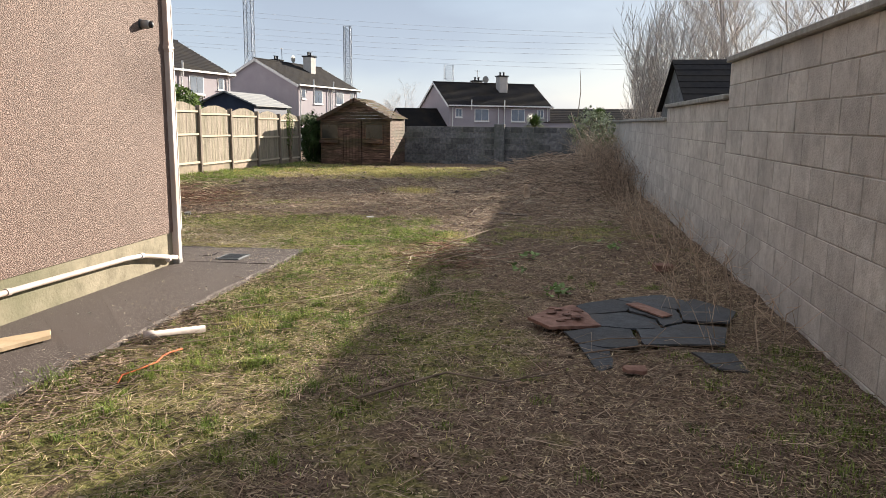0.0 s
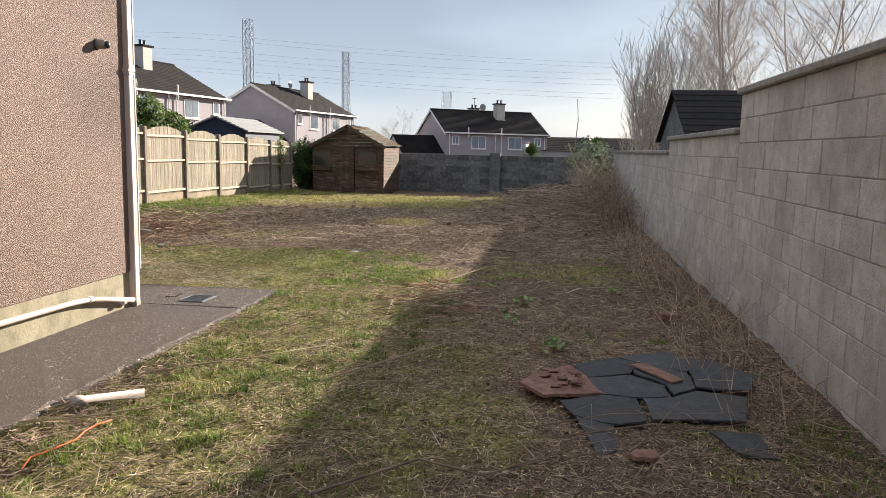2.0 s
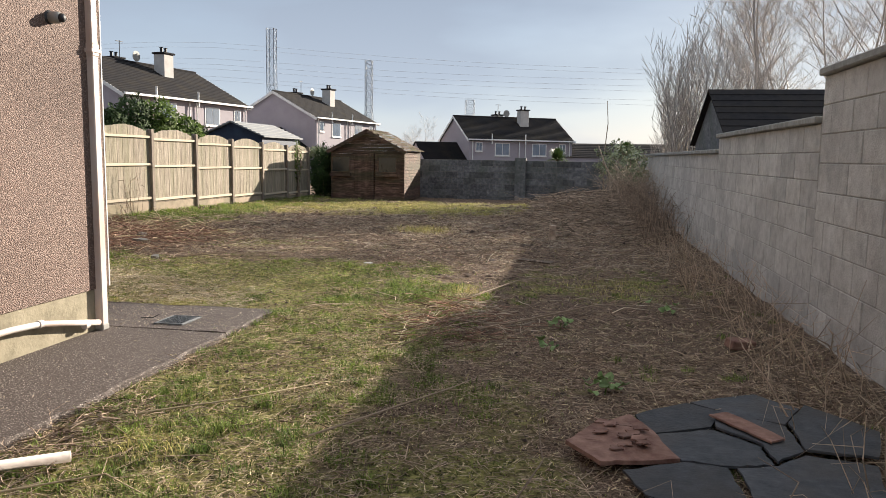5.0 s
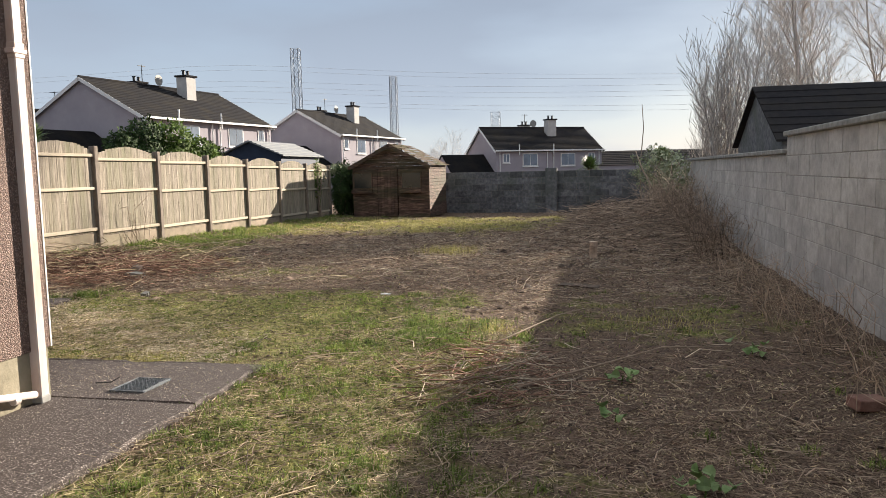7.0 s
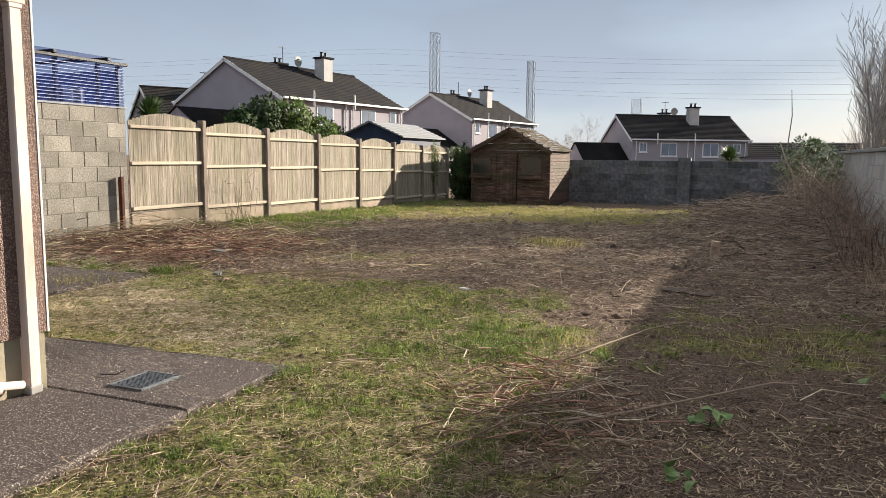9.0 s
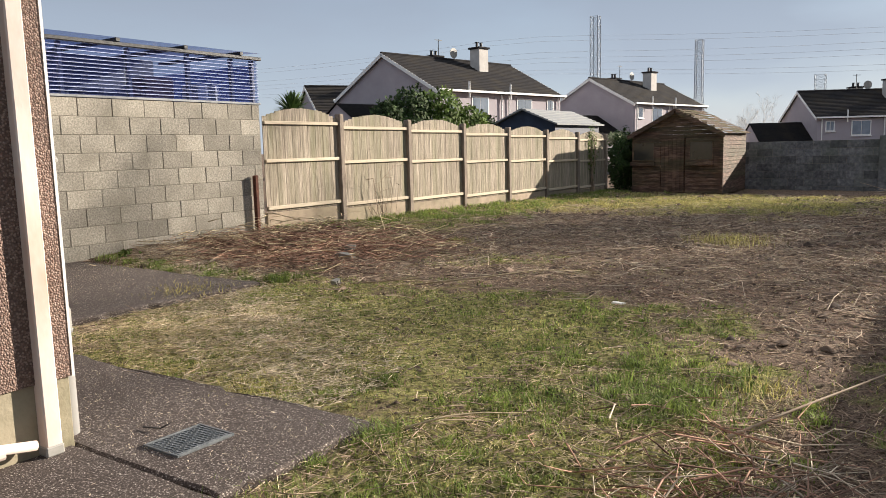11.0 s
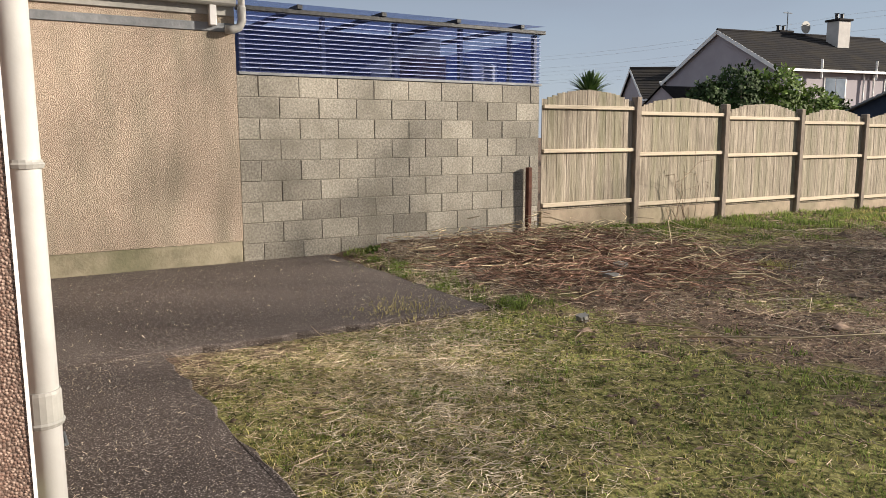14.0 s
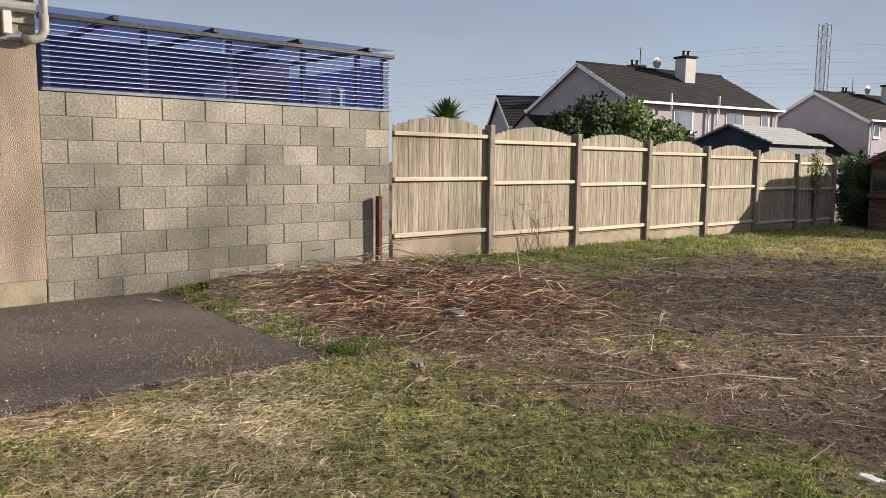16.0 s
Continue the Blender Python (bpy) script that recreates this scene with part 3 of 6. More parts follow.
def drain_cover(x0, y0, x1, y1, z, label):
    t = empty("manhole_cover", ((x0 + x1) / 2, (y0 + y1) / 2, z), label, "manhole cover")
    inv = Matrix.Translation((-(x0 + x1) / 2, -(y0 + y1) / 2, -z))
    part("plate", cbox((x0 + .015, y0 + .015, z - .02), (x1 - .015, y1 - .015, z + .006), 0.003), M_IRON, t).matrix_parent_inverse = inv
    bm = bmesh.new()
    for a, b in (((x0, y0), (x1, y0 + .012)), ((x0, y1 - .012), (x1, y1)), ((x0, y0 + .012), (x0 + .012, y1 - .012)), ((x1 - .012, y0 + .012), (x1, y1 - .012))):
        box(bm, (*a, z - .02), (*b, z + .008), .002)
    part("frame", bm, M_IRON, t).matrix_parent_inverse = inv
    bm, n = bmesh.new(), max(4, int((x1 - x0) / .017))
    for i in range(n):
        for j in range(n):
            cx, cy = x0 + .03 + (x1 - x0 - .06) * i / (n - 1), y0 + .03 + (y1 - y0 - .06) * j / (n - 1)
            box(bm, (-.0065, -.0016, 0), (.0065, .0016, .0035), 0, Matrix.Translation((cx, cy, z + .006)) @ Matrix.Rotation(radians(45 if (i + j) % 2 else -45), 4, "Z"))
    part("tread", bm, M_IRON, t, kind="stuff").matrix_parent_inverse = inv


def make_slabs():
    """Concrete paths with worn, uneven edges; joints are left open between them."""
    def slab(name, outline, top, label):
        bm = bmesh.new()
        pts = []
        for (x0, y0), (x1, y1) in zip(outline, outline[1:] + outline[:1]):
            n = max(1, int(math.hypot(x1 - x0, y1 - y0) / 0.12))
            for k in range(n):
                x, y = x0 + (x1 - x0) * k / n, y0 + (y1 - y0) * k / n
                free = (x > 6.4 or y > -3.2 or (y > -5.6 and x > 3.0) or (x > 3.1 and y > -5.5)) and k
                w = 0.022 if free else 0.0
                pts.append((x + random.uniform(-w, w), y + random.uniform(-w, w)))
        top_v = [bm.verts.new((x, y, top + random.uniform(-.004, .002))) for x, y in pts]
        low_v = [bm.verts.new((x + random.uniform(-.004, .004), y, top - 0.14)) for x, y in pts]
        bm.faces.new(top_v)
        for k in range(len(pts)):
            j = (k + 1) % len(pts)
            bm.faces.new((top_v[k], low_v[k], low_v[j], top_v[j]))
        bmesh.ops.recalc_face_normals(bm, faces=bm.faces)
        edges = [e for e in bm.edges if all(v in set(top_v) for v in e.verts)]
        bmesh.ops.bevel(bm, geom=edges, offset=0.012, segments=1, affect="EDGES")
        part(name, bm, M_SLAB, None, label, "structure")
    slab("pavement_side", [(5.585, -17.0), (6.58, -17.0), (6.58, -6.262), (5.585, -6.262)], -0.06, "dark weathered concrete path along the house")
    slab("pavement_corner", [(3.19, -6.38), (5.58, -6.27), (5.581, -6.255), (6.58, -6.255), (6.59, -5.36), (3.19, -5.45)], -0.06, "dark weathered concrete path behind the house")
    slab("pavement_patio", [(0.02, -6.51), (3.175, -6.38), (3.175, -5.45), (3.17, -3.0), (0.02, -3.02)], -0.055, "dark concrete patio with pale speckles")
    drain_cover(5.91, -6.12, 6.15, -5.82, -0.058, "square grey chequered iron manhole cover in the path")
    drain_cover(4.27, -6.22, 4.43, -6.08, -0.058, "small square drain grating by the rear wall")


make_near_house()
wall_fittings()
make_slabs()


# ---- annexe wall, block wall and the neighbour's lean-to ----
def make_annexe():
    part("wall_annexe", cbox((-0.2, -6.47, 0.17), (0.05, -4.01, 2.31)), M_DASH2, None, "cream pebbledash annexe wall with damp streaks", "structure")
    part("wall_annexe_upper", cbox((-0.2, -6.47, 2.40), (0.05, -4.01, 2.75)), M_DASH2, None, "cream pebbledash above the lead band", "structure")
    part("plinth_annexe", cbox((-0.2, -6.44, -0.3), (0.042, -4.02, 0.168), 0.004), M_PLINTH, None, "smooth plinth under the annexe wall", "structure")
    part("lead_band", cbox((-0.2, -6.46, 2.312), (0.066, -4.005, 2.398), 0.004), M_LEAD, None, "grey lead flashing band across the wall", "structure")
    t = empty("gutter", (0.1, -4.4, 2.5), "brown and white gutter end with a short downpipe", "gutter")
    inv = Matrix.Translation((-0.1, 4.4, -2.5))
    def add(name, bm, mat, label=""):
        part(name, bm, mat, t, label).matrix_parent_inverse = inv
    add("fascia", cbox((0.052, -6.2, 2.47), (0.075, -4.02, 2.62), 0.003), M_GREYP)
    add("channel", tube(bmesh.new(), [(0.13, -6.2, 2.61), (0.13, -4.02, 2.60)], 0.05, 10), M_GREYP, "grey plastic channel")
    add("outlet", cbox((0.08, -4.28, 2.36), (0.15, -4.21, 2.58), 0.006), M_UPVC, "white square outlet")
    add("roof_edge", cbox((-0.2, -6.4, 2.752), (0.2, -3.98, 2.79), 0.004), M_DARKM, "dark felt edge")
    t = empty("downpipe", (0.12, -3.93, 2.3), "white round pipe ending in a grey elbow above the block wall", "drainpipe")
    inv = Matrix.Translation((-0.12, 3.93, -2.3))
    part("pipe", tube(bmesh.new(), [(0.12, -3.95, 2.45), (0.12, -3.95, 4.5)], 0.035, 14), M_UPVC, t, smooth=True).matrix_parent_inverse = inv
    part("elbow", tube(bmesh.new(), [(0.12, -3.95, 2.56), (0.12, -3.95, 2.42), (0.12, -3.98, 2.36), (0.12, -4.05, 2.33), (0.12, -4.12, 2.33)], 0.042, 14), M_GREYP, t, "grey plastic elbow", smooth=True).matrix_parent_inverse = inv


def make_poly():
    """The neighbour's lean-to: clear corrugated sheets on posts above the block wall, with a shallow roof."""
    t = empty("lean_to", (-0.1, -2.0, 1.9), "lean-to of clear blue-tinted corrugated plastic above the block wall", "canopy")
    inv = Matrix.Translation((0.1, 2.0, -1.9))
    def add(name, bm, mat, label="", smooth=False):
        part(name, bm, mat, t, label, smooth=smooth).matrix_parent_inverse = inv
    z0, z1 = 1.93, 2.55
    n = 13 * 8
    for ya, yb in ((-3.96, -2.2), (-2.18, -0.02)):
        bm = bmesh.new()
        prev = None
        for i in range(n + 1):
            z = z0 + (z1 - z0) * i / n
            x = -0.02 + 0.02 * math.cos(i * 2 * math.pi / 8)
            row = [bm.verts.new((x, ya, z)), bm.verts.new((x, yb, z))]
            if prev:
                bm.faces.new((prev[0], prev[1], row[1], row[0]))
            prev = row
        bmesh.ops.solidify(bm, geom=bm.faces[:], thickness=0.0015)
        add("plastic_sheet", bm, M_POLY, smooth=True)
    # added thin strips that draw the sky's reflection on each ridge
    for i in range(1, 14):
        z = z0 + (z1 - z0) * (i * 8) / n
        add("crest", cbox((0.0015, -3.955, z - .0035), (0.0045, -.02, z + .0035), .001), M_CREST_GLINT)
    add("base_strip", cbox((-0.05, -3.97, 1.905), (0.012, -0.0, 1.935), .003), M_LEAD, "grey flashing strip")
    add("fascia", cbox((-0.06, -3.97, 2.555), (0.03, 0.04, 2.60), .004), M_DARKM, "dark grey fascia")
    for y in (-3.9, -3.0, -2.1, -1.2, -0.45, -0.06):
        add("post", cbox((-0.12, y - .025, 1.9), (-0.06, y + .025, 2.553), .003), M_GREYP)
    for y in (-3.3, -2.3, -1.3, -0.35):
        add("purlin_end", cbox((-1.9, y - .03, 2.603), (0.05, y + .03, 2.65), .004), M_DARKM)
    bm = bmesh.new()
    v = [bm.verts.new(c) for c in ((0.03, -3.97, 2.655), (0.03, 0.04, 2.655), (-2.6, 0.04, 2.82), (-2.6, -3.97, 2.82))]
    bm.faces.new(v)
    bmesh.ops.solidify(bm, geom=bm.faces[:], thickness=0.01)
    add("roof_sheet", bm, M_POLY)
    add("end_sheet", cbox((-2.6, -0.02, 1.95), (-0.13, -0.01, 2.5)), M_POLY)
    # the interior's gloom is put into this wall's navy colour
    add("back_wall", cbox((-2.75, -3.97, 0.0), (-2.62, 0.04, 2.78), .004), M_NAVY, "rear wall of the neighbour's passage, coloured dark for the dim interior")
    add("shelf", cbox((-2.6, -3.9, 1.55), (-2.2, -0.3, 1.6), .004), M_SHED)
    things = [(-1.45, 2.05, .5, M_TERRA), (-0.62, 2.0, .42, M_WHITE), (-2.4, 1.85, .3, M_NAVY), (-3.3, 1.9, .4, M_NAVY)]
    for y, z, w, mt in things:
        o = part("storage_box", cbox((-0.75, y - w / 2, 1.6), (-0.4, y + w / 2, z + .2), .02), mt, None, "box stored behind the clear sheets on a shelf")
        tagged(o, category="box", group="boxes in the lean-to")
    part("shelf_board", cbox((-0.8, -3.9, 1.57), (-0.3, -0.2, 1.598), .004), M_SHED, None, "long timber shelf inside the lean-to", "structure")


def block_wall(name, axis, fixed, face, a0, a1, z0, courses, label, mat, core, thick=0.2, length=0.45, rise=0.225, jitter=0.0):
    """A wall of blocks in stretcher bond: each block near the camera is a part of its own, proud of the mortar."""
    top = z0 + courses * rise
    wall = part(name, cbox((fixed - thick, a0, -0.5), (fixed - 0.006, a1, top)) if axis == "x" else cbox((fixed + .006, a0, -0.6), (fixed + thick, a1, top)) if axis == "-x" else cbox((a0, fixed + .006, -0.6), (a1, fixed + thick, top)), core, None, label, "structure")
    meshes = {}
    for c in range(courses):
        off = 0 if c % 2 else -length / 2
        y = a0 + off
        while y < a1 - 0.02:
            b0, b1 = max(y, a0) + 0.0035, min(y + length, a1) - 0.0035
            if b1 - b0 > 0.04:
                key = round(b1 - b0, 2)
                if key not in meshes:
                    for var in range(3):
                        bm = cbox((-0.05, -key / 2, -rise / 2 + .0035), (0, key / 2, rise / 2 - .0035), 0.0045)
                        if axis == "-x":
                            bmesh.ops.rotate(bm, verts=bm.verts, matrix=Matrix.Rotation(radians(180), 3, "Z"))
                        if axis == "y":
                            bmesh.ops.rotate(bm, verts=bm.verts, matrix=Matrix.Rotation(radians(-90), 3, "Z"))
                        me = bpy.data.meshes.new("block")
                        bm.to_mesh(me)
                        bm.free()
                        me.materials.append(mat)
                        meshes.setdefault(key, []).append(me)
                ob = new("block", random.choice(meshes[key]))
                ob.parent = wall
                mid, zc = (b0 + b1) / 2, z0 + (c + .5) * rise
                push = random.uniform(-.002, .003)
                ob.location = (fixed + push, mid, zc) if axis == "x" else (fixed - push, mid, zc) if axis == "-x" else (mid, fixed - push, zc)
            y += length
    return wall


make_annexe()
make_poly()


# ---- fence ----
POST_Y = (-0.08, 1.73, 3.64, 5.56, 7.48, 9.42, 11.3, 13.25)
POST_Z = (1.86, 1.81, 1.745, 1.70, 1.64, 1.60, 1.545, 1.50)


def make_fence():
    fence = empty("fence", (0, 0, 0), "weathered timber panel fence with concrete posts along the garden", "fence")
    for i, (y, z) in enumerate(zip(POST_Y, POST_Z)):
        if i == 0:
            continue
        bm = cbox((-0.06, y - 0.055, -0.2), (0.06, y + 0.055, z), 0.012)
        part("fence_post", bm, M_POST, fence)
    for i, (y0, y1) in enumerate(zip(POST_Y, POST_Y[1:])):
        zt = POST_Z[i + 1] - 0.03
        ya, yb = y0 + 0.06 + (0.05 if i == 0 else 0), y1 - 0.06
        panel = empty("fence_panel", (0, (ya + yb) / 2, 0))
        panel.parent = fence
        def add(name, bm, mat, label="", panel=panel):
            o = part(name, bm, mat, panel, label)
            o.matrix_parent_inverse = Matrix.Translation((0, -panel.location.y, 0))
        base = zt - 1.5
        add("gravel_board", cbox((-0.045, ya, base - .45), (0.0, yb, base - .01), .004), M_GRAVELB, "stained concrete gravel board")
        n = 19
        w = (yb - ya) / n
        for k in range(n):
            u = (k + .5) / n
            top = zt - .03 + 0.13 * math.sin(math.pi * min(max((u - .04) / .92, 0), 1)) ** .8
            x = -0.018 if k % 2 else -0.0205
            bm = cbox((x, ya + k * w - .004, base), (x + .013, ya + (k + 1) * w + .003, top + random.uniform(-.008, .006)), .002)
            add("board", bm, M_BOARD)
        for z, h in ((base + .035, .055), (base + .76, .05), (zt - .16, .05)):
            add("rail", cbox((-0.004, ya, z), (0.036, yb, z + h), .004), M_RAIL, "pale sawn rail")
    t = empty("stub_post", (0.07, -0.24, 0.0), "short rusty brown post against the block wall end", "post")
    part("post", cbox((-0.035, -0.03, -0.1), (0.035, 0.03, 0.86), .006), M_RUST, t)


make_fence()


# ---- shed ----
def make_shed():
    X0, X1, Y0, Y1, ZB, ZE, ZA = 0.76, 3.3, 13.5, 16.1, -0.26, 1.42, 2.08
    t = empty("shed", ((X0 + X1) / 2, (Y0 + Y1) / 2, ZB), "old brown timber garden shed with a worn felt roof", "shed")
    inv = Matrix.Translation((-(X0 + X1) / 2, -(Y0 + Y1) / 2, -ZB))
    def add(name, bm, mat, label="", parent=t, smooth=False):
        o = part(name, bm, mat, parent, label, smooth=smooth)
        if parent is t:
            o.matrix_parent_inverse = inv
        return o
    add("floor", cbox((X0 + .02, Y0 + .02, ZB), (X1 - .02, Y1 - .02, ZB + .1)), M_SHED)
    xm = (X0 + X1) / 2
    z, k = ZB + .04, 0
    while z < ZA - .08:
        top = min(z + .115, ZA)
        half = (X1 - X0) / 2 if z < ZE else (X1 - X0) / 2 * (ZA - z) / (ZA - ZE)
        segs = [(xm - half, xm + half)]
        if z < 1.3:
            segs = [(X0, 1.58), (2.28, X1)]
        for a, b in segs:
            add("cladding_board", cbox((a, Y0 - .014, -.004), (b, Y0 + .008, top - z - .012), .003, Matrix.Translation((0, Y0, z)) @ Matrix.Rotation(radians(-4), 4, "X") @ Matrix.Translation((0, -Y0, 0))), M_SHED)
        z += .11
    for x in (X0, X1):
        z = ZB + .04
        sg = 1 if x == X1 else -1
        while z < ZE - .02:
            add("cladding_board", cbox((-.012, Y0, 0), (.012, Y1, .106), .003, Matrix.Translation((x, 0, z)) @ Matrix.Rotation(radians(-7 * sg), 4, "Y")), M_SHED)
            z += .11
    add("back_boards", cbox((X0, Y1, ZB), (X1, Y1 + .02, ZE)), M_SHED)
    for x in (X0 - .012, X1 - .03):
        add("corner_post", cbox((x, Y0 - .03, ZB), (x + .05, Y0 + .0, ZE), .004), M_SHED)
    for s in (-1, 1):
        over = .12
        run, fall = (X1 - X0) / 2 + over, (ZA - ZE) * ((X1 - X0) / 2 + over) / ((X1 - X0) / 2)
        rows = 9
        for r in range(rows):
            bm = bmesh.new()
            a, b = r / rows, (r + 1) / rows + .01
            p = [(xm + s * run * a, ZA + .06 - fall * a), (xm + s * run * b, ZA + .075 - fall * b)]
            cuts = 9
            grid = []
            for j in range(cuts):
                py = Y0 - .18 + (Y1 - Y0 + .3) * j / (cuts - 1) + (random.uniform(-.03, .03) if j in (0, cuts - 1) else 0)
                grid.append([bm.verts.new((px + random.uniform(-.008, .008), py, pz + random.uniform(-.012, .012))) for px, pz in p])
            for j in range(cuts - 1):
                bm.faces.new((grid[j][0], grid[j][1], grid[j + 1][1], grid[j + 1][0]))
            bmesh.ops.solidify(bm, geom=bm.faces[:], thickness=-.018)
            add("felt_strip", bm, M_SHEDROOF)
        ang = math.atan2(fall, run) * s
        L = math.hypot(run, fall)
        m = Matrix.Translation((xm, Y0 - .2, ZA + .03)) @ Matrix.Rotation(ang, 4, "Y")
        add("bargeboard", cbox((0 if s > 0 else -L, 0, -.09), (L if s > 0 else 0, .022, .02), .003, m), M_SHED)
    door = add("door", cbox((1.6, Y0 - .03, ZB + .06), (2.26, Y0 - .01, 1.32), .003), M_SHED, "reddish brown boarded door")
    for i in range(6):
        add("door_board", cbox((1.602 + i * .11, Y0 - .045, ZB + .07), (1.706 + i * .11, Y0 - .031, 1.31), .003), M_SHED, "", door)
    add("lintel", cbox((1.56, Y0 - .05, 1.32), (2.3, Y0 - .015, 1.40), .003), M_SHED)
    for xa in (0.78, 2.42):
        add("window_pane", cbox((xa, Y0 - .02, .72), (xa + .6, Y0 - .013, 1.2)), M_DARKGLASS)
        bm = bmesh.new()
        for a, b in (((xa - .04, .68), (xa + .64, .72)), ((xa - .04, 1.2), (xa + .64, 1.25)), ((xa - .04, .72), (xa, 1.2)), ((xa + .6, .72), (xa + .64, 1.2))):
            box(bm, (a[0], Y0 - .035, a[1]), (b[0], Y0 - .012, b[1]), .003)
        add("window_frame", bm, M_SHED)
        add("window_box", cbox((xa - .06, Y0 - .13, .55), (xa + .66, Y0 - .02, .66), .006), M_SHED)


make_shed()


# ---- plain boundary walls, beyond the near part ----
def far_walls():
    block_wall("wall_far", "y", 16.9, -1, -0.6, 6.75, -0.42, 7, "dark grey block wall at the end of the garden", M_DARKBLOCK, M_MORTAR)
    t = part("pier", cbox((6.75, 16.75, -0.6), (7.15, 17.15, 1.26), .01), M_DARKBLOCK, None, "dark block pier in the end wall", "structure")
    block_wall("wall_far_east", "y", 16.95, -1, 7.15, 12.6, -0.42, 7, "dark grey block wall behind the brush", M_DARKBLOCK, M_MORTAR)


def right_wall():
    for y0, y1, z in ((-17.0, -5.0, 1.98), (-4.995, -0.6, 1.62), (-0.595, 17.0, 1.42)):
        part("coping", cbox((10.9, y0 + .002, z - .058), (11.2, y1 - .002, z), .01), M_CAP, None, "concrete coping on the boundary wall", "structure")


far_walls()
right_wall()


# ---- houses, outbuildings and pylons beyond the garden ----
def stepped(line, x0, x1, thick=.1):
    """One sheet that follows the line of (y, z) from x0 to x1, closed below."""
    bm = bmesh.new()
    low = [(line[0][0], line[0][1] - thick), (line[-1][0], line[-1][1] - thick)]
    prof = line + low[::-1]
    a = [bm.verts.new((x0, *p)) for p in prof]
    b = [bm.verts.new((x1, *p)) for p in prof]
    n = len(prof)
    for k in range(n):
        bm.faces.new((a[k], a[(k + 1) % n], b[(k + 1) % n], b[k]))
    bm.faces.new(a[::-1])
    bm.faces.new(b)
    bmesh.ops.recalc_face_normals(bm, faces=bm.faces)
    return bm


def house(x, y, th, L, hd, zr, rise, base, label, annex=True, chimneys=True):
    """A pair of two-storey houses: x, y under the left end of the ridge, th the way the ridge runs."""
    t = empty("house", (x, y, base), label, "house", "houses beyond the garden")
    t.rotation_euler = (0, 0, th)
    ze, zr = zr - rise - base, zr - base
    def add(name, bm, mat, lab="", parent=None, smooth=False):
        return part(name, bm, mat, parent or t, lab)
    bm = bmesh.new()
    prof = [(-hd, 0), (hd, 0), (hd, ze), (0, zr - .05), (-hd, ze)]
    a = [bm.verts.new((0, p[0], p[1])) for p in prof]
    b = [bm.verts.new((L, p[0], p[1])) for p in prof]
    bm.faces.new(a[::-1])
    bm.faces.new(b)
    for k in range(5):
        bm.faces.new((a[k], a[(k + 1) % 5], b[(k + 1) % 5], b[k]))
    bmesh.ops.recalc_face_normals(bm, faces=bm.faces)
    add("wall", bm, M_HOUSE, "pale lilac-grey rendered walls")
    sl = math.hypot(hd, zr - ze)
    for s in (-1, 1):
        ang = math.atan2(rise, hd)
        rows = 20
        line = []
        for r in range(rows):
            for d, up in (((sl + .35) * r / rows, .03), ((sl + .35) * (r + 1) / rows, .065)):
                line.append((s * d * math.cos(ang), zr - d * math.sin(ang) + up))
        add_strip = stepped(line, -.2, L + .2)
        bm = add_strip
        add("roof", bm, M_TILE, "dark tiled roof slope")
        yy = s * (hd + .3)
        add("gutter", cbox((-.2, min(yy, yy + s * .14), ze - .16), (L + .2, max(yy, yy + s * .14), ze - .02), .01), M_WHITE, "white gutter and fascia")
        for xx in (-.22, L + .18):
            m = Matrix.Translation((xx, 0, zr + .02)) @ Matrix.Rotation(-ang * s, 4, "X")
            Lb = sl + .35
            add("bargeboard", cbox((0, 0 if s > 0 else -Lb, -.2), (.04, Lb if s > 0 else 0, .02), 0, m), M_WHITE)
    add("ridge_tiles", tube(bmesh.new(), [(-.2, 0, zr + .04), (L + .2, 0, zr + .04)], .1, 8), M_TILE)
    if chimneys:
        for cx, cy, ct in ((L * .62, -1.3, .75), (L * .47, 1.4, .3)):
            ch = add("chimney", cbox((cx - .5, cy - .45, ze + .6), (cx + .5, cy + .45, zr + ct), .02), M_CHIM, "rendered chimney stack")
            add("chimney_cap", cbox((cx - .6, cy - .55, zr + ct + .002), (cx + .6, cy + .55, zr + ct + .13), .02), M_TILE, "", ch)
            for dx in (-.22, .22):
                add("chimney_pot", tube(bmesh.new(), [(cx + dx, cy, zr + ct + .132), (cx + dx, cy, zr + ct + .45), (cx + dx, cy, zr + ct + .49)], [.1, .1, .16], 10), M_DARKM, "", ch)
    if chimneys:
        cx = L * .44
        add("aerial", tube(bmesh.new(), [(cx, .5, zr), (cx, .5, zr + 1.5)], .03, 6), M_DARKM, "thin aerial mast")
        add("aerial_arm", cbox((cx - .35, .48, zr + 1.4), (cx + .35, .52, zr + 1.44)), M_DARKM)
        add("dish", tube(bmesh.new(), [(cx + .6, -.3, zr + .45), (cx + .6, -.36, zr + .45), (cx + .6, -.42, zr + .45)], [.12, .32, .38], 16), M_GREYP, "grey satellite dish")
    for u, w, h in ((.09, .6, .75), (.31, 1.5, 1.15), (.67, 1.5, 1.15), (.9, .6, .75)):
        cx = L * u
        z1 = ze - .45
        win = add("window", cbox((cx - w / 2 - .1, -hd - .04, z1 - h - .1), (cx + w / 2 + .1, -hd - .003, z1 + .08), .01), M_WHITE, "white framed window")
        add("pane", cbox((cx - w / 2, -hd - .055, z1 - h), (cx - .03, -hd - .042, z1)), M_HWIN, "", win)
        add("pane", cbox((cx + .03, -hd - .055, z1 - h), (cx + w / 2, -hd - .042, z1)), M_HWIN, "", win)
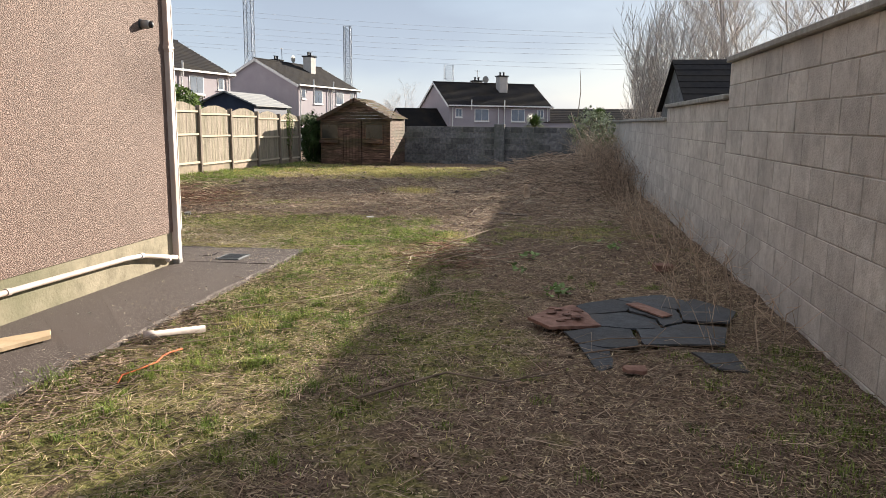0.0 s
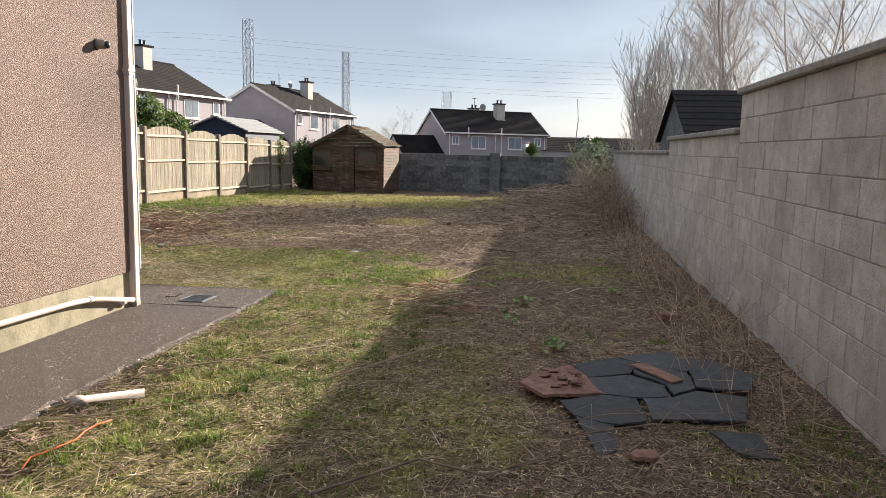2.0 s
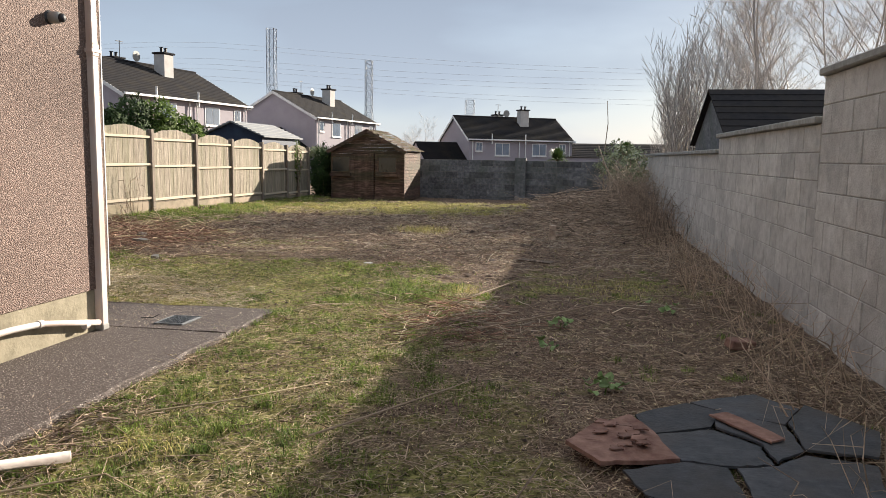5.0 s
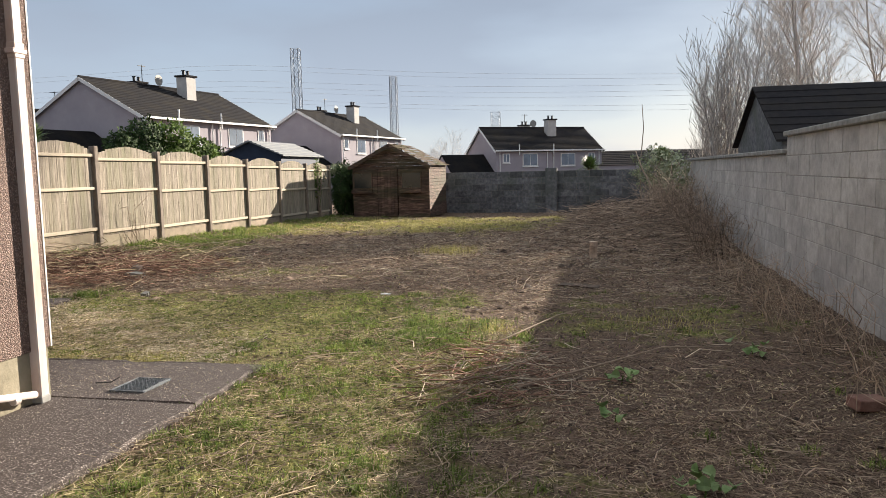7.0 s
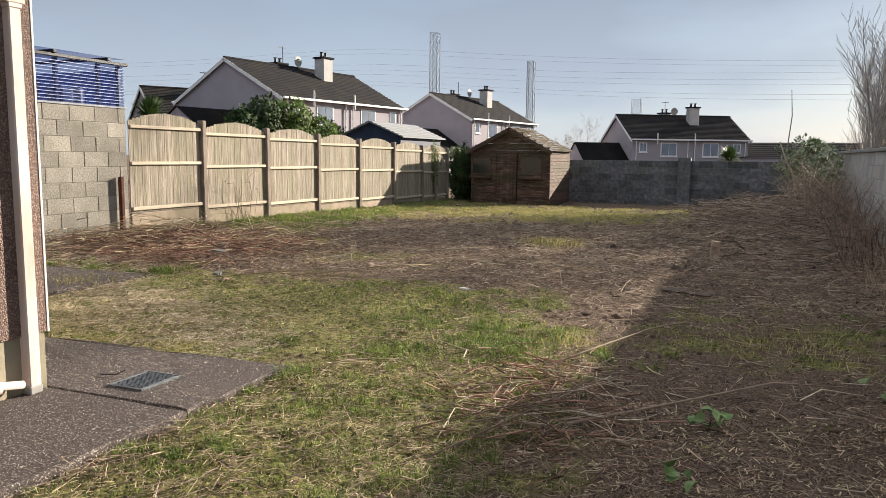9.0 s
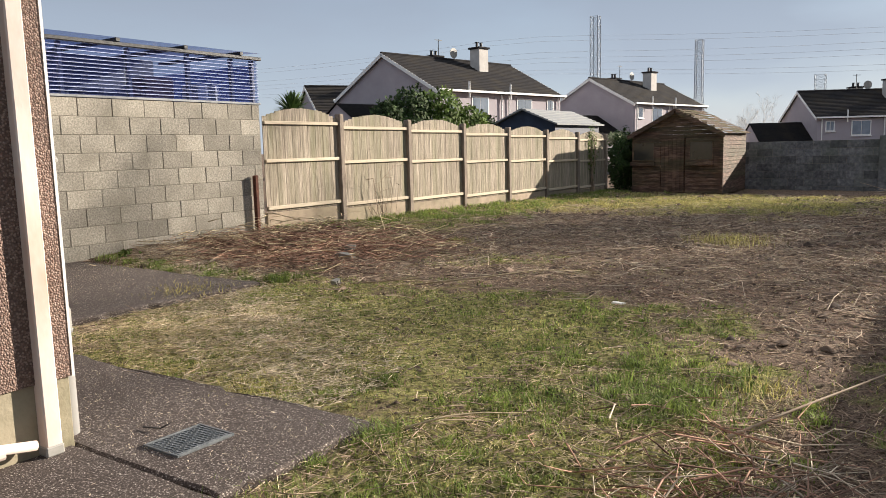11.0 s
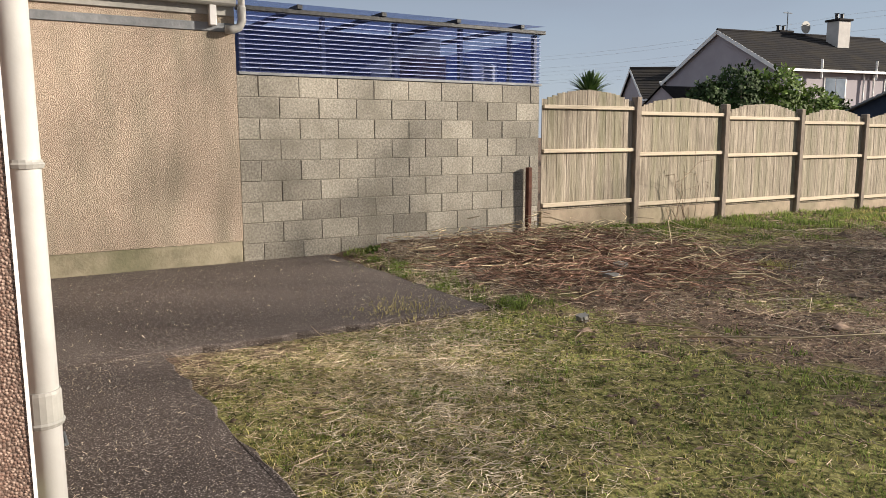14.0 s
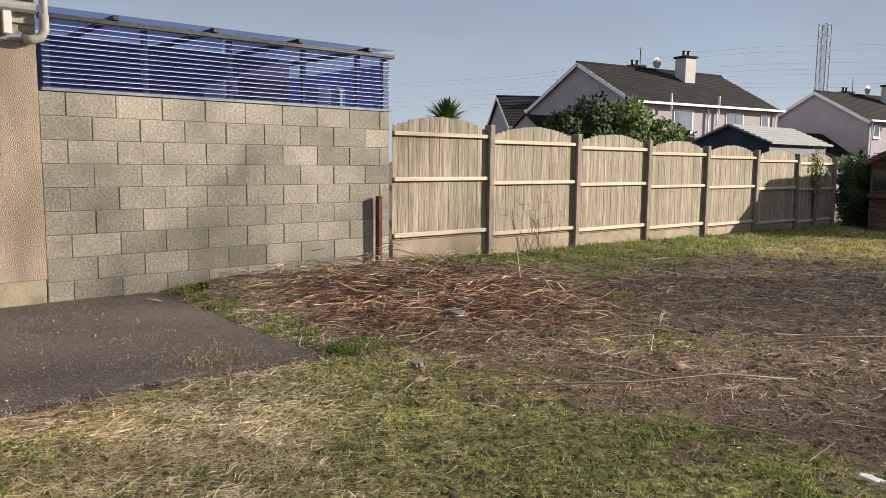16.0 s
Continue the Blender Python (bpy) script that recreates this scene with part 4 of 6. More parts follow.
        add("sill", cbox((cx - w / 2 - .16, -hd - .12, z1 - h - .18), (cx + w / 2 + .16, -hd - .042, z1 - h - .102), .01), M_WHITE, "", win)
        low = add("window", cbox((cx - w / 2 - .1, -hd - .04, .9), (cx + w / 2 + .1, -hd - .003, 2.1), .01), M_WHITE, "white framed window")
        add("pane", cbox((cx - w / 2, -hd - .055, 1.0), (cx + w / 2, -hd - .042, 2.0)), M_HWIN, "", low)
    for u in (.03, .47, .53, .97):
        add("downpipe", tube(bmesh.new(), [(L * u, -hd - .1, 0), (L * u, -hd - .1, ze - .1)], .05, 8), M_WHITE)
    for u in (.2, .52):
        add("vent_pipe", tube(bmesh.new(), [(L * u, -hd - .35, ze - .5), (L * u, -hd - .35, ze + .55)], .06, 8), M_WHITE)
    if annex:
        w, d, e, r = 4.6, 3.6, 3.2, 1.8
        bm = bmesh.new()
        p2 = [(-d, 0), (d - 1.5, 0), (d - 1.5, e), (-.75, e + r), (-d, e)]
        a = [bm.verts.new((-w, q[0], q[1])) for q in p2]
        b = [bm.verts.new((-.01, q[0], q[1])) for q in p2]
        bm.faces.new(a[::-1])
        bm.faces.new(b)
        for k in range(5):
            if k not in (2, 3):
                bm.faces.new((a[k], a[(k + 1) % 5], b[(k + 1) % 5], b[k]))
        add("annexe_wall", bm, M_HOUSE)
        for q0, q1 in ((p2[3], (p2[4][0] - .2, p2[4][1] - .12)), (p2[3], (p2[2][0] + .2, p2[2][1] - .12))):
            bm = bmesh.new()
            vs = [bm.verts.new(c) for c in ((-w - .15, q0[0], q0[1] + .02), (-.01, q0[0], q0[1] + .02), (-.01, q1[0], q1[1] + .02), (-w - .15, q1[0], q1[1] + .02))]
            bm.faces.new(vs)
            bmesh.ops.solidify(bm, geom=bm.faces[:], thickness=.1)
            add("annexe_roof", bm, M_TILE)


house(-23.38, 32.07, 1.404, 13.1, 4.9, 7.5, 2.6, -0.9, "pair of two-storey lilac-grey houses with a dark tiled roof")
house(-18.7, 55.0, 1.392, 12.7, 4.3, 6.96, 2.3, -1.3, "pair of two-storey lilac-grey houses with a dark tiled roof")
house(-4.29, 69.66, 0.542, 12.1, 4.15, 5.6, 2.44, -2.2, "pair of two-storey lilac-grey houses with a dark tiled roof")
house(-33.7, 35.3, 1.0, 11.0, 4.3, 6.2, 2.4, -1.0, "further pair of houses with a dark tiled roof", annex=False)


def plain_roof_block(name, x0, y0, x1, y1, base, ze, zr, along, wall_mat, roof_mat, label, category):
    t = empty(name, ((x0 + x1) / 2, (y0 + y1) / 2, base), label, category)
    inv = Matrix.Translation((-(x0 + x1) / 2, -(y0 + y1) / 2, -base))
    bm = bmesh.new()
    if along == "y":
        c = [(x0, y0), (x1, y0), (x1, y1), (x0, y1)]
        xm = (x0 + x1) / 2
        r = [(xm, y0), (xm, y1)]
    else:
        c = [(x0, y1), (x0, y0), (x1, y0), (x1, y1)]
        ym = (y0 + y1) / 2
        r = [(x0, ym), (x1, ym)]
    lo = [bm.verts.new((*q, base)) for q in c]
    hi = [bm.verts.new((*q, ze)) for q in c]
    ra, rb = bm.verts.new((*r[0], zr - .02)), bm.verts.new((*r[1], zr - .02))
    for f in ((lo[0], lo[1], hi[1], ra, hi[0]), (lo[2], lo[3], hi[3], rb, hi[2]), (lo[1], lo[2], hi[2], hi[1]), (lo[3], lo[0], hi[0], hi[3])):
        bm.faces.new(f)
    bmesh.ops.recalc_face_normals(bm, faces=bm.faces)
    part("wall", bm, wall_mat, t).matrix_parent_inverse = inv
    o = .15
    for s in (-1, 1):
        rows, line = 8, []
        hw = ((x1 - x0) if along == "y" else (y1 - y0)) / 2 + o
        for k in range(rows):
            line += [(s * hw * k / rows, zr - (zr - ze) * k / rows + .01), (s * hw * (k + 1) / rows, zr - (zr - ze) * (k + 1) / rows + .035)]
        if along == "y":
            bm = stepped(line, y0 - o, y1 + o, .05)
            bm.transform(Matrix.Translation((xm, 0, 0)) @ Matrix(((0, 1, 0, 0), (1, 0, 0, 0), (0, 0, 1, 0), (0, 0, 0, 1))))
            bmesh.ops.recalc_face_normals(bm, faces=bm.faces)
        else:
            bm = stepped(line, x0 - o, x1 + o, .05)
            bm.transform(Matrix.Translation((0, ym, 0)))
        part("roof", bm, roof_mat, t).matrix_parent_inverse = inv
    return t


plain_roof_block("garden_shed", -4.0, 13.6, -1.8, 17.0, -0.2, 1.85, 2.38, "y", M_NAVY, M_GREYROOF, "neighbour's shed with a navy gable and grey roof behind the fence", "shed")
plain_roof_block("garage", 12.75, 8.3, 19.0, 14.2, -0.4, 1.75, 3.25, "x", M_DARKBLOCK, M_TILE, "neighbour's low tiled garage behind the boundary wall", "garage")
plain_roof_block("low_building", 1.0, 72.0, 24.0, 82.0, -2.5, 1.4, 3.0, "x", M_HOUSE, M_TILE, "long low tiled roof far behind the end wall", "building")


def lattice_tower(x, y, base, top, w, label):
    t = empty("pylon", (x, y, base), label, "pylon", "power pylons")
    H = top - base
    p0, p1, r = [], [], []
    n = 16
    def wid(f):
        return w * (1 - .62 * min(f / .55, 1))
    def seg(a, b, rr):
        p0.append(a), p1.append(b), r.append(rr)
    for k in range(n):
        f0, f1 = k / n, (k + 1) / n
        a, b = wid(f0) / 2, wid(f1) / 2
        c0 = [(-a, -a, H * f0), (a, -a, H * f0), (a, a, H * f0), (-a, a, H * f0)]
        c1 = [(-b, -b, H * f1), (b, -b, H * f1), (b, b, H * f1), (-b, b, H * f1)]
        for i in range(4):
            j = (i + 1) % 4
            seg(c0[i], c1[i], .08), seg(c0[i], c1[j], .045), seg(c0[j], c1[i], .045), seg(c1[i], c1[j], .045)
    p0, p1, r = np.array(p0, float), np.array(p1, float), np.array(r)
    v, f = sticks_arrays(p0, p1, r, r)
    ob = new("lattice", mesh_from("lattice", v, f, M_STEEL))
    ob.parent = t


lattice_tower(-54.7, 140, -3.5, 27.0, 4.2, "tall grey lattice electricity pylon against the sky")
lattice_tower(-36.6, 150, -3.5, 21.6, 3.6, "tall grey lattice electricity pylon against the sky")
lattice_tower(-36.2, 300, -4, 24.5, 9.0, "far lattice electricity pylon behind the roofs")


def wires():
    p0, p1, r = [], [], []
    for zl, zr in ((25.4, 18.4), (24.4, 17.6), (22.0, 16.6), (20.8, 15.4), (19.8, 14.4), (18.2, 12.6), (17.4, 11.6)):
        prev = None
        for k in range(25):
            f = k / 24
            x = -190 + 320 * f
            z = zl + (zr - zl) * (x + 65) / 102 if x > -65 else zl + (x + 65) * -.004
            q = (x, 143 + 6 * f, z - 1.2 * math.sin(math.pi * ((x + 190) % 110) / 110))
            if prev:
                p0.append(prev), p1.append(q), r.append(.022)
            prev = q
    v, f = sticks_arrays(np.array(p0, float), np.array(p1, float), np.array(r), np.array(r))
    tagged(new("power_lines", mesh_from("power_lines", v, f, M_WIRE)), "thin power lines crossing the sky between pylons", "cables", kind="structure")


wires()


# ---- plants ----
def branching(seed, height_m, trunks, levels, twig_len, density, lean, spread, rise, rad0):
    """Branches as arrays of segments: from, to, radii. rise: how strongly the side shoots turn upwards."""
    rng = random.Random(seed)
    p0, p1, r0, r1 = [], [], [], []
    def grow(p, d, length, rad, level):
        n = (7, 5, 3, 2)[level]
        for k in range(n):
            q = p + d * (length / n)
            p0.append(p[:]), p1.append(q[:]), r0.append(rad * (1 - k / n * .7)), r1.append(rad * (1 - (k + 1) / n * .7))
            if level < levels and (k or level):
                for _ in range(density[level]):
                    side = Vector((rng.gauss(0, 1), rng.gauss(0, 1), 0)).normalized()
                    nd = (d * .6 + side * spread[level] + Vector((0, 0, rise))).normalized()
                    reach = length * rng.uniform(.28, .5) * (1.25 - .6 * k / n) if level + 1 < levels else twig_len * rng.uniform(.45, 1.2)
                    grow(q, nd, reach, rad * (1 - k / n * .6) * .45, level + 1)
            p = q
            d = (d + Vector((rng.gauss(0, .07), rng.gauss(0, .07), .05))).normalized()
    for _ in range(trunks):
        d = Vector((rng.gauss(0, lean), rng.gauss(0, lean), 1)).normalized()
        grow(Vector((rng.gauss(0, .3), rng.gauss(0, .3), 0)), d, height_m * rng.uniform(.75, 1), rad0, 0)
    return tuple(np.array(a, float) for a in (p0, p1, r0, r1))


def bare_tree(x, y, seed, h, label, bushy):
    t = empty("birch_tree", (x, y, float(height(x, y)) - .1), label, "tree", "bare trees beyond the wall")
    if bushy:
        p0, p1, r0, r1 = branching(seed, h, 8, 2, .6, (2, 3), .07, (.42, .5), .4, .045)
    else:
        p0, p1, r0, r1 = branching(seed, h, 3, 3, .6, (2, 2, 3), .12, (.62, .7, .7), .25, .1)
    thick = r0 > .02
    for name, pick in (("trunk", thick), ("crown", ~thick)):
        rr0, rr1 = np.maximum(r0[pick], .0065), np.maximum(r1[pick], .005)
        v, f = sticks_arrays(p0[pick], p1[pick], rr0, rr1)
        ob = new(name, mesh_from(name, v, f, M_BARK))
        ob.parent = t
    return t


B1 = bare_tree(12.75, 16.6, 3, 5.7, "dense bare birch thicket with fine grey twigs", True)
B2 = bare_tree(16.9, 24.0, 8, 11.0, "tall bare birch with fine grey twigs", False)
for x, y, k, rot, src in ((13.6, 17.2, .9, 75, B1), (12.5, 18.0, .75, 160, B1), (14.6, 16.8, .8, 240, B1), (20.2, 24.5, 1.0, 70, B2), (23.5, 25.0, .95, 300, B2)):
    copy_thing(src, pose(x, y, float(height(x, y)) - .1, rz=rot) @ Matrix.Scale(k, 4))


copy_thing(B2, pose(-17.0, 110.0, -3.0, rz=120) @ Matrix.Scale(.75, 4))


def leaves(n, centre, size, leaf, mat_seed, hollow=.55):
    """Small bent leaves scattered over a lumpy ellipsoid, as arrays."""
    rng = np.random.default_rng(mat_seed)
    d = rng.normal(size=(n, 3))
    d /= np.linalg.norm(d, axis=1)[:, None]
    lump = 1 + .22 * np.sin(d[:, 0] * 5 + mat_seed) * np.cos(d[:, 1] * 6 + 1) + .15 * np.sin(d[:, 2] * 9 + d[:, 0] * 4)
    rad = (hollow + (1 - hollow) * rng.random(n) ** .5) * lump
    c = np.array(centre) + d * rad[:, None] * np.array(size)
    a = rng.normal(size=(n, 3))
    a /= np.linalg.norm(a, axis=1)[:, None]
    b = np.cross(a, d)
    b /= np.linalg.norm(b, axis=1)[:, None] + 1e-9
    s = leaf * rng.uniform(.6, 1.3, n)[:, None]
    v = np.stack([c - a * s, c + b * s * .45, c + a * s, c - b * s * .45], 1).reshape(-1, 3)
    return v, np.arange(4 * n).reshape(-1, 4)


def leafy(name, blobs, leaf, mat, label, category, stems=True):
    t = empty(name, tuple(blobs[0][0]), label, category)
    vs, fs, k = [], [], 0
    for i, (c, s, n) in enumerate(blobs):
        v, f = leaves(n, c, s, leaf, 11 + i)
        vs.append(v), fs.append(f + k)
        k += len(v)
    ob = new("foliage", mesh_from("foliage", np.concatenate(vs), np.concatenate(fs), mat))
    ob.parent = t
    ob.matrix_parent_inverse = Matrix.Translation(-Vector(blobs[0][0]))
    for c, s, n in blobs:
        for q in range(3):
            bm = bmesh.new()
            g = float(height(c[0], c[1])) - .1
            tube(bm, [(c[0] + q * .08 - .1, c[1], g), (c[0] + random.uniform(-.2, .2), c[1] + random.uniform(-.2, .2), c[2]), (c[0] + random.uniform(-.4, .4) * s[0], c[1], c[2] + s[2] * .6)], [.03, .02, .008], 5)
            part("stem", bm, M_TWIGD, t).matrix_parent_inverse = Matrix.Translation(-Vector(blobs[0][0]))


leafy("shrub", [((-3.2, 9.3, 2.0), (.6, .9, .75), 3000), ((-3.0, 10.4, 1.8), (.5, .8, .55), 1600)], .07, M_LEAF, "glossy broad-leaved evergreen shrub behind the fence", "shrub")
leafy("shrub", [((-3.2, 8.0, 2.0), (.5, .7, .75), 3200), ((-3.2, 7.0, 1.9), (.4, .45, .5), 1900), ((-3.2, 11.6, 1.75), (.35, .4, .5), 1200)], .06, M_CONIFER, "dark dense conifer hedge behind the fence", "hedge")
leafy("ivy", [((0.25, 13.95, .65), (.42, .7, .9), 6400), ((0.25, 15.0, .6), (.36, .9, .85), 4200)], .045, M_CONIFER, "dark ivy over the end of the fence beside the shed", "ivy")
leafy("ivy", [((0.12, 13.9, 1.35), (.16, .7, .2), 900)], .035, M_LEAFP, "cream variegated ivy top over the fence end", "ivy")
leafy("ivy", [((0.06, 12.2, 1.0), (.06, .3, .75), 420)], .035, M_LEAF, "ivy strands climbing the fence panel", "ivy")
leafy("shrub", [((10.25, 12.2, 1.15), (.7, 1.3, .6), 1300), ((10.5, 9.2, 1.0), (.4, 1.4, .55), 700)], .055, M_LEAFP, "straggly variegated bush against the boundary wall", "shrub")


def palm(x, y, z, r, n, label):
    t = empty("cabbage_palm", (x, y, z - .8), label, "palm")
    rng = np.random.default_rng(int(abs(x * 10)) + 5)
    v, f, k = [], [], 0
    for i in range(n):
        az, el = rng.uniform(0, 2 * math.pi), rng.uniform(-.2, 1.45)
        d = np.array([math.cos(az) * math.cos(el), math.sin(az) * math.cos(el), math.sin(el)])
        s = np.cross(d, [0, 0, 1.0])
        s = s / (np.linalg.norm(s) + 1e-9) * .018 * r / .5
        L = r * rng.uniform(.8, 1.1)
        m = d * L * .6
        e = d * L + np.array([0, 0, -.12 * L])
        v += [-s, s, m + s * 1.2, m - s * 1.2, e + s * .1, e - s * .1]
        f += [[k, k + 1, k + 2, k + 3], [k + 3, k + 2, k + 4, k + 5]]
        k += 6
    ob = new("fronds", mesh_from("fronds", np.array(v), np.array(f), M_PALM))
    ob.parent = t
    ob.location = (0, 0, .8)
    g = float(height(x, y)) - (z - .8)
    part("trunk", tube(bmesh.new(), [(0, 0, g), (0, 0, .4), (0, 0, .82)], [.09, .07, .06], 8), M_TWIGD, t)


palm(-2.3, 2.9, 1.95, .5, 260, "spiky green cabbage palm behind the fence")
palm(8.2, 20.5, 1.2, .62, 320, "spiky green cabbage palm behind the end wall")
palm(11.0, 22.0, 1.45, .7, 320, "spiky green cabbage palm behind the end wall")

# ---- ground cover ----


def scatter(name, n, area, keep, make, mat, label, category, seed):
    rng = np.random.default_rng(seed)
    x = rng.uniform(area[0], area[1], n)
    y = area[2] + (area[3] - area[2]) * rng.random(n) ** area[4]
    ok = (rng.random(n) < keep(x, y)) & ~on_slab(x, y, -0.0)
    x, y = x[ok], y[ok]
    v, f = make(x, y, height(x, y), rng)
    tagged(new(name, mesh_from(name, v, f, mat)), label, category, kind="stuff")


def blades(tall):
    def make(x, y, z, rng):
        n = len(x)
        h = tall * rng.uniform(.4, 1.3, n)
        az, le = rng.uniform(0, 2 * math.pi, n), rng.uniform(.2, 1.2, n)
        far = 1 + np.clip(y + 6, 0, 20) * .09
        w = .0022 * far
        dx, dy = np.cos(az), np.sin(az)
        p = np.stack([x, y, z - .005], 1)
        s = np.stack([-dy * w, dx * w, np.zeros(n)], 1)
        m = p + np.stack([dx * h * le * .35, dy * h * le * .35, h * .6], 1)
        e = p + np.stack([dx * h * le, dy * h * le, h * .85], 1)
        v = np.stack([p - s, p + s, m + s * .8, m - s * .8, e, e + s * .2], 1)
        b = (np.arange(n) * 6)[:, None, None]
        f = np.array([[0, 1, 2, 3], [3, 2, 5, 4]])[None] + b
        return v.reshape(-1, 3), f.reshape(-1, 4)
    return make


def litter(len0, len1, rad, lift):
    def make(x, y, z, rng):
        n = len(x)
        far = 1 + np.clip(y + 6, 0, 20) * .07
        L = rng.uniform(len0, len1, n)
        az = rng.uniform(0, 2 * math.pi, n)
        z0 = z + rng.random(n) ** 2 * lift
        dz = rng.normal(0, .12, n)
        d = np.stack([np.cos(az), np.sin(az), dz], 1) * L[:, None]
        bend = np.stack([-np.sin(az), np.cos(az), rng.uniform(0, .6, n)], 1) * (L * rng.normal(0, .22, n))[:, None]
        p = np.stack([x, y, z0 + .004], 1)
        mid = p + d * .5 + bend
        end = p + d
        for q in (mid, end):
            q[:, 2] = np.maximum(q[:, 2], height(q[:, 0], q[:, 1]) + .003)
        r = rad * rng.uniform(.5, 1.5, n) * far
        v1, f1 = sticks_arrays(p, mid, r, r * .85)
        v2, f2 = sticks_arrays(mid, end, r * .85, r * .4)
        return np.concatenate([v1, v2]), np.concatenate([f1, f2 + len(v1)])
    return make


def brown(x, y):
    return np.clip(1.1 - greenness(x, y) * 1.1, .28, 1)


def green(x, y):
    return np.clip(greenness(x, y) * 1.6 - .35, 0.02, 1)


def chips(size):
    """Scraps of leaf and stem: one bent scrap each."""
    def make(x, y, z, rng):
        n = len(x)
        far = 1 + np.clip(y + 6, 0, 20) * .06
        az, tilt = rng.uniform(0, 2 * math.pi, n), rng.normal(0, .35, n)
        L, w = size * rng.uniform(.4, 1.4, n) * far, size * rng.uniform(.06, .3, n) * far
        a = np.stack([np.cos(az), np.sin(az), tilt], 1) * L[:, None]
        b = np.stack([-np.sin(az), np.cos(az), rng.normal(0, .4, n)], 1) * w[:, None]
        p = np.stack([x, y, z + .006 + rng.random(n) ** 2 * .012], 1)
        v = np.stack([p - a - b, p + a - b * .6, p + a + b * .6, p - a + b], 1)
        return v.reshape(-1, 3), np.arange(4 * n).reshape(-1, 4)
    return make


def clumps(x, y):
    return np.clip(.55 + .9 * soft_noise(x, y, 6.5, 4.0) + .5 * soft_noise(x, y, 17, 7.0), .06, 1)


def clods(size):
    """Crumbs of soil or turf: one flattened lump of eight faces each."""
    def make(x, y, z, rng):
        n = len(x)
        far = 1 + np.clip(y + 6, 0, 20) * .05
        s = size * rng.uniform(.35, 1.3, n) ** 1.5 * far
        az = rng.uniform(0, 2 * math.pi, n)
        c = np.stack([x, y, z + s * .12], 1)
        v = []
        for k in range(4):
            r = s * rng.uniform(.6, 1.15, n)
            a = az + k * math.pi / 2 + rng.normal(0, .25, n)
            v.append(c + np.stack([np.cos(a) * r, np.sin(a) * r, s * rng.uniform(-.15, .15, n)], 1))
        v.append(c + np.stack([s * rng.normal(0, .2, n), s * rng.normal(0, .2, n), s * rng.uniform(.3, .65, n)], 1))
        v = np.stack(v, 1)
        f = np.array([[0, 1, 4], [1, 2, 4], [2, 3, 4], [3, 0, 4]])[None] + (np.arange(n) * 5)[:, None, None]
        return v.reshape(-1, 3), f.reshape(-1, 3)
    return make


def tufts(spread, tall, count):
    """Clumps of grass: a bunch of blades round each place."""
    def make(x, y, z, rng):
        k = np.repeat(np.arange(len(x)), count)
        size = rng.uniform(.5, 1.4, len(x))[k]
        far = 1 + np.clip(y[k] + 6, 0, 20) * .04
        px, py = x[k] + rng.normal(0, spread, len(k)) * size * far, y[k] + rng.normal(0, spread, len(k)) * size * far
        return blades(tall)(px, py, height(px, py), rng)
    return make


scatter("clods", 52000, (0.1, 10.9, -12.5, 13.5, .7), lambda x, y: brown(x, y), clods(.017), M_CLOD, "crumbs of dark soil on the cleared ground", "soil", 81)
scatter("turf", 52000, (0.1, 10.9, -12.5, 13.5, .7), lambda x, y: green(x, y) * clumps(x + 5, y), clods(.019), M_MOSS, "small cushions of moss and matted turf", "moss", 82)
scatter("clods", 5000, (1.0, 10.8, -4.0, 13.5, .8), lambda x, y: np.clip(soft_noise(x, y, 1.1, 90.0) * 2, 0, 1) * brown(x, y), clods(.045), M_CLOD, "larger lumps of dark soil", "soil", 83)
scatter("grass_tufts", 520, (6.6, 8.3, -12.0, -3.6, .8), lambda x, y: np.clip(soft_noise(x, y, 2.0, 3.0) * 2 + .4, 0, 1), tufts(.035, .05, 70), M_GRASS, "green grass clumps in the sunlit strip beside the path", "grass", 84)
scatter("grass_tufts", 90, (7.0, 8.4, -4.9, -3.8, 1.0), lambda x, y: np.exp(-(((x - 7.75) / .4) ** 2 + ((y + 4.4) / .3) ** 2)), tufts(.045, .06, 70), M_GRASS, "tall bright grass clumps at the edge of the shade", "grass", 85)
scatter("grass_tufts", 420, (3.0, 7.6, -5.4, -1.8, 1.0), lambda x, y: np.clip(soft_noise(x, y, 1.7, 13.0) * 2, 0, 1) * green(x, y), tufts(.04, .036, 50), M_GRASS, "low green clumps in the lawn", "grass", 86)
scatter("grass_tufts", 620, (0.08, 2.4, -0.2, 13.3, 1.0), lambda x, y: np.exp(-(x / 1.2) ** 2), tufts(.05, .09, 45), M_GRASS, "green grass and weeds along the foot of the fence", "grass", 87)
scatter("grass_tufts", 900, (0.5, 8.0, 5.5, 13.2, 1.0), lambda x, y: np.clip(soft_noise(x, y, 1.2, 15.0) * 2 + .3, 0, 1), tufts(.08, .08, 45), M_GRASSY, "sunlit tussocks before the shed", "grass", 88)
scatter("grass_tufts", 150, (0.15, 3.5, -3.3, -2.3, 1.0), lambda x, y: np.exp(-((y + 2.85) / .25) ** 2), tufts(.04, .07, 45), M_GRASS, "green weeds growing along the patio edge", "grass", 89)
scatter("grass_tufts", 170, (8.6, 10.8, -12.0, -1.5, 1.0), lambda x, y: np.clip(soft_noise(x, y, 1.5, 19.0) * 2, 0, 1), tufts(.04, .045, 50), M_GRASS, "sparse green clumps in the shade of the wall", "grass", 90)
scatter("grass", 420000, (0.1, 10.9, -12.5, 4.0, .7), lambda x, y: green(x, y) * clumps(x, y), blades(.024), M_GRASS, "short green grass growing through the cleared ground", "grass", 1)
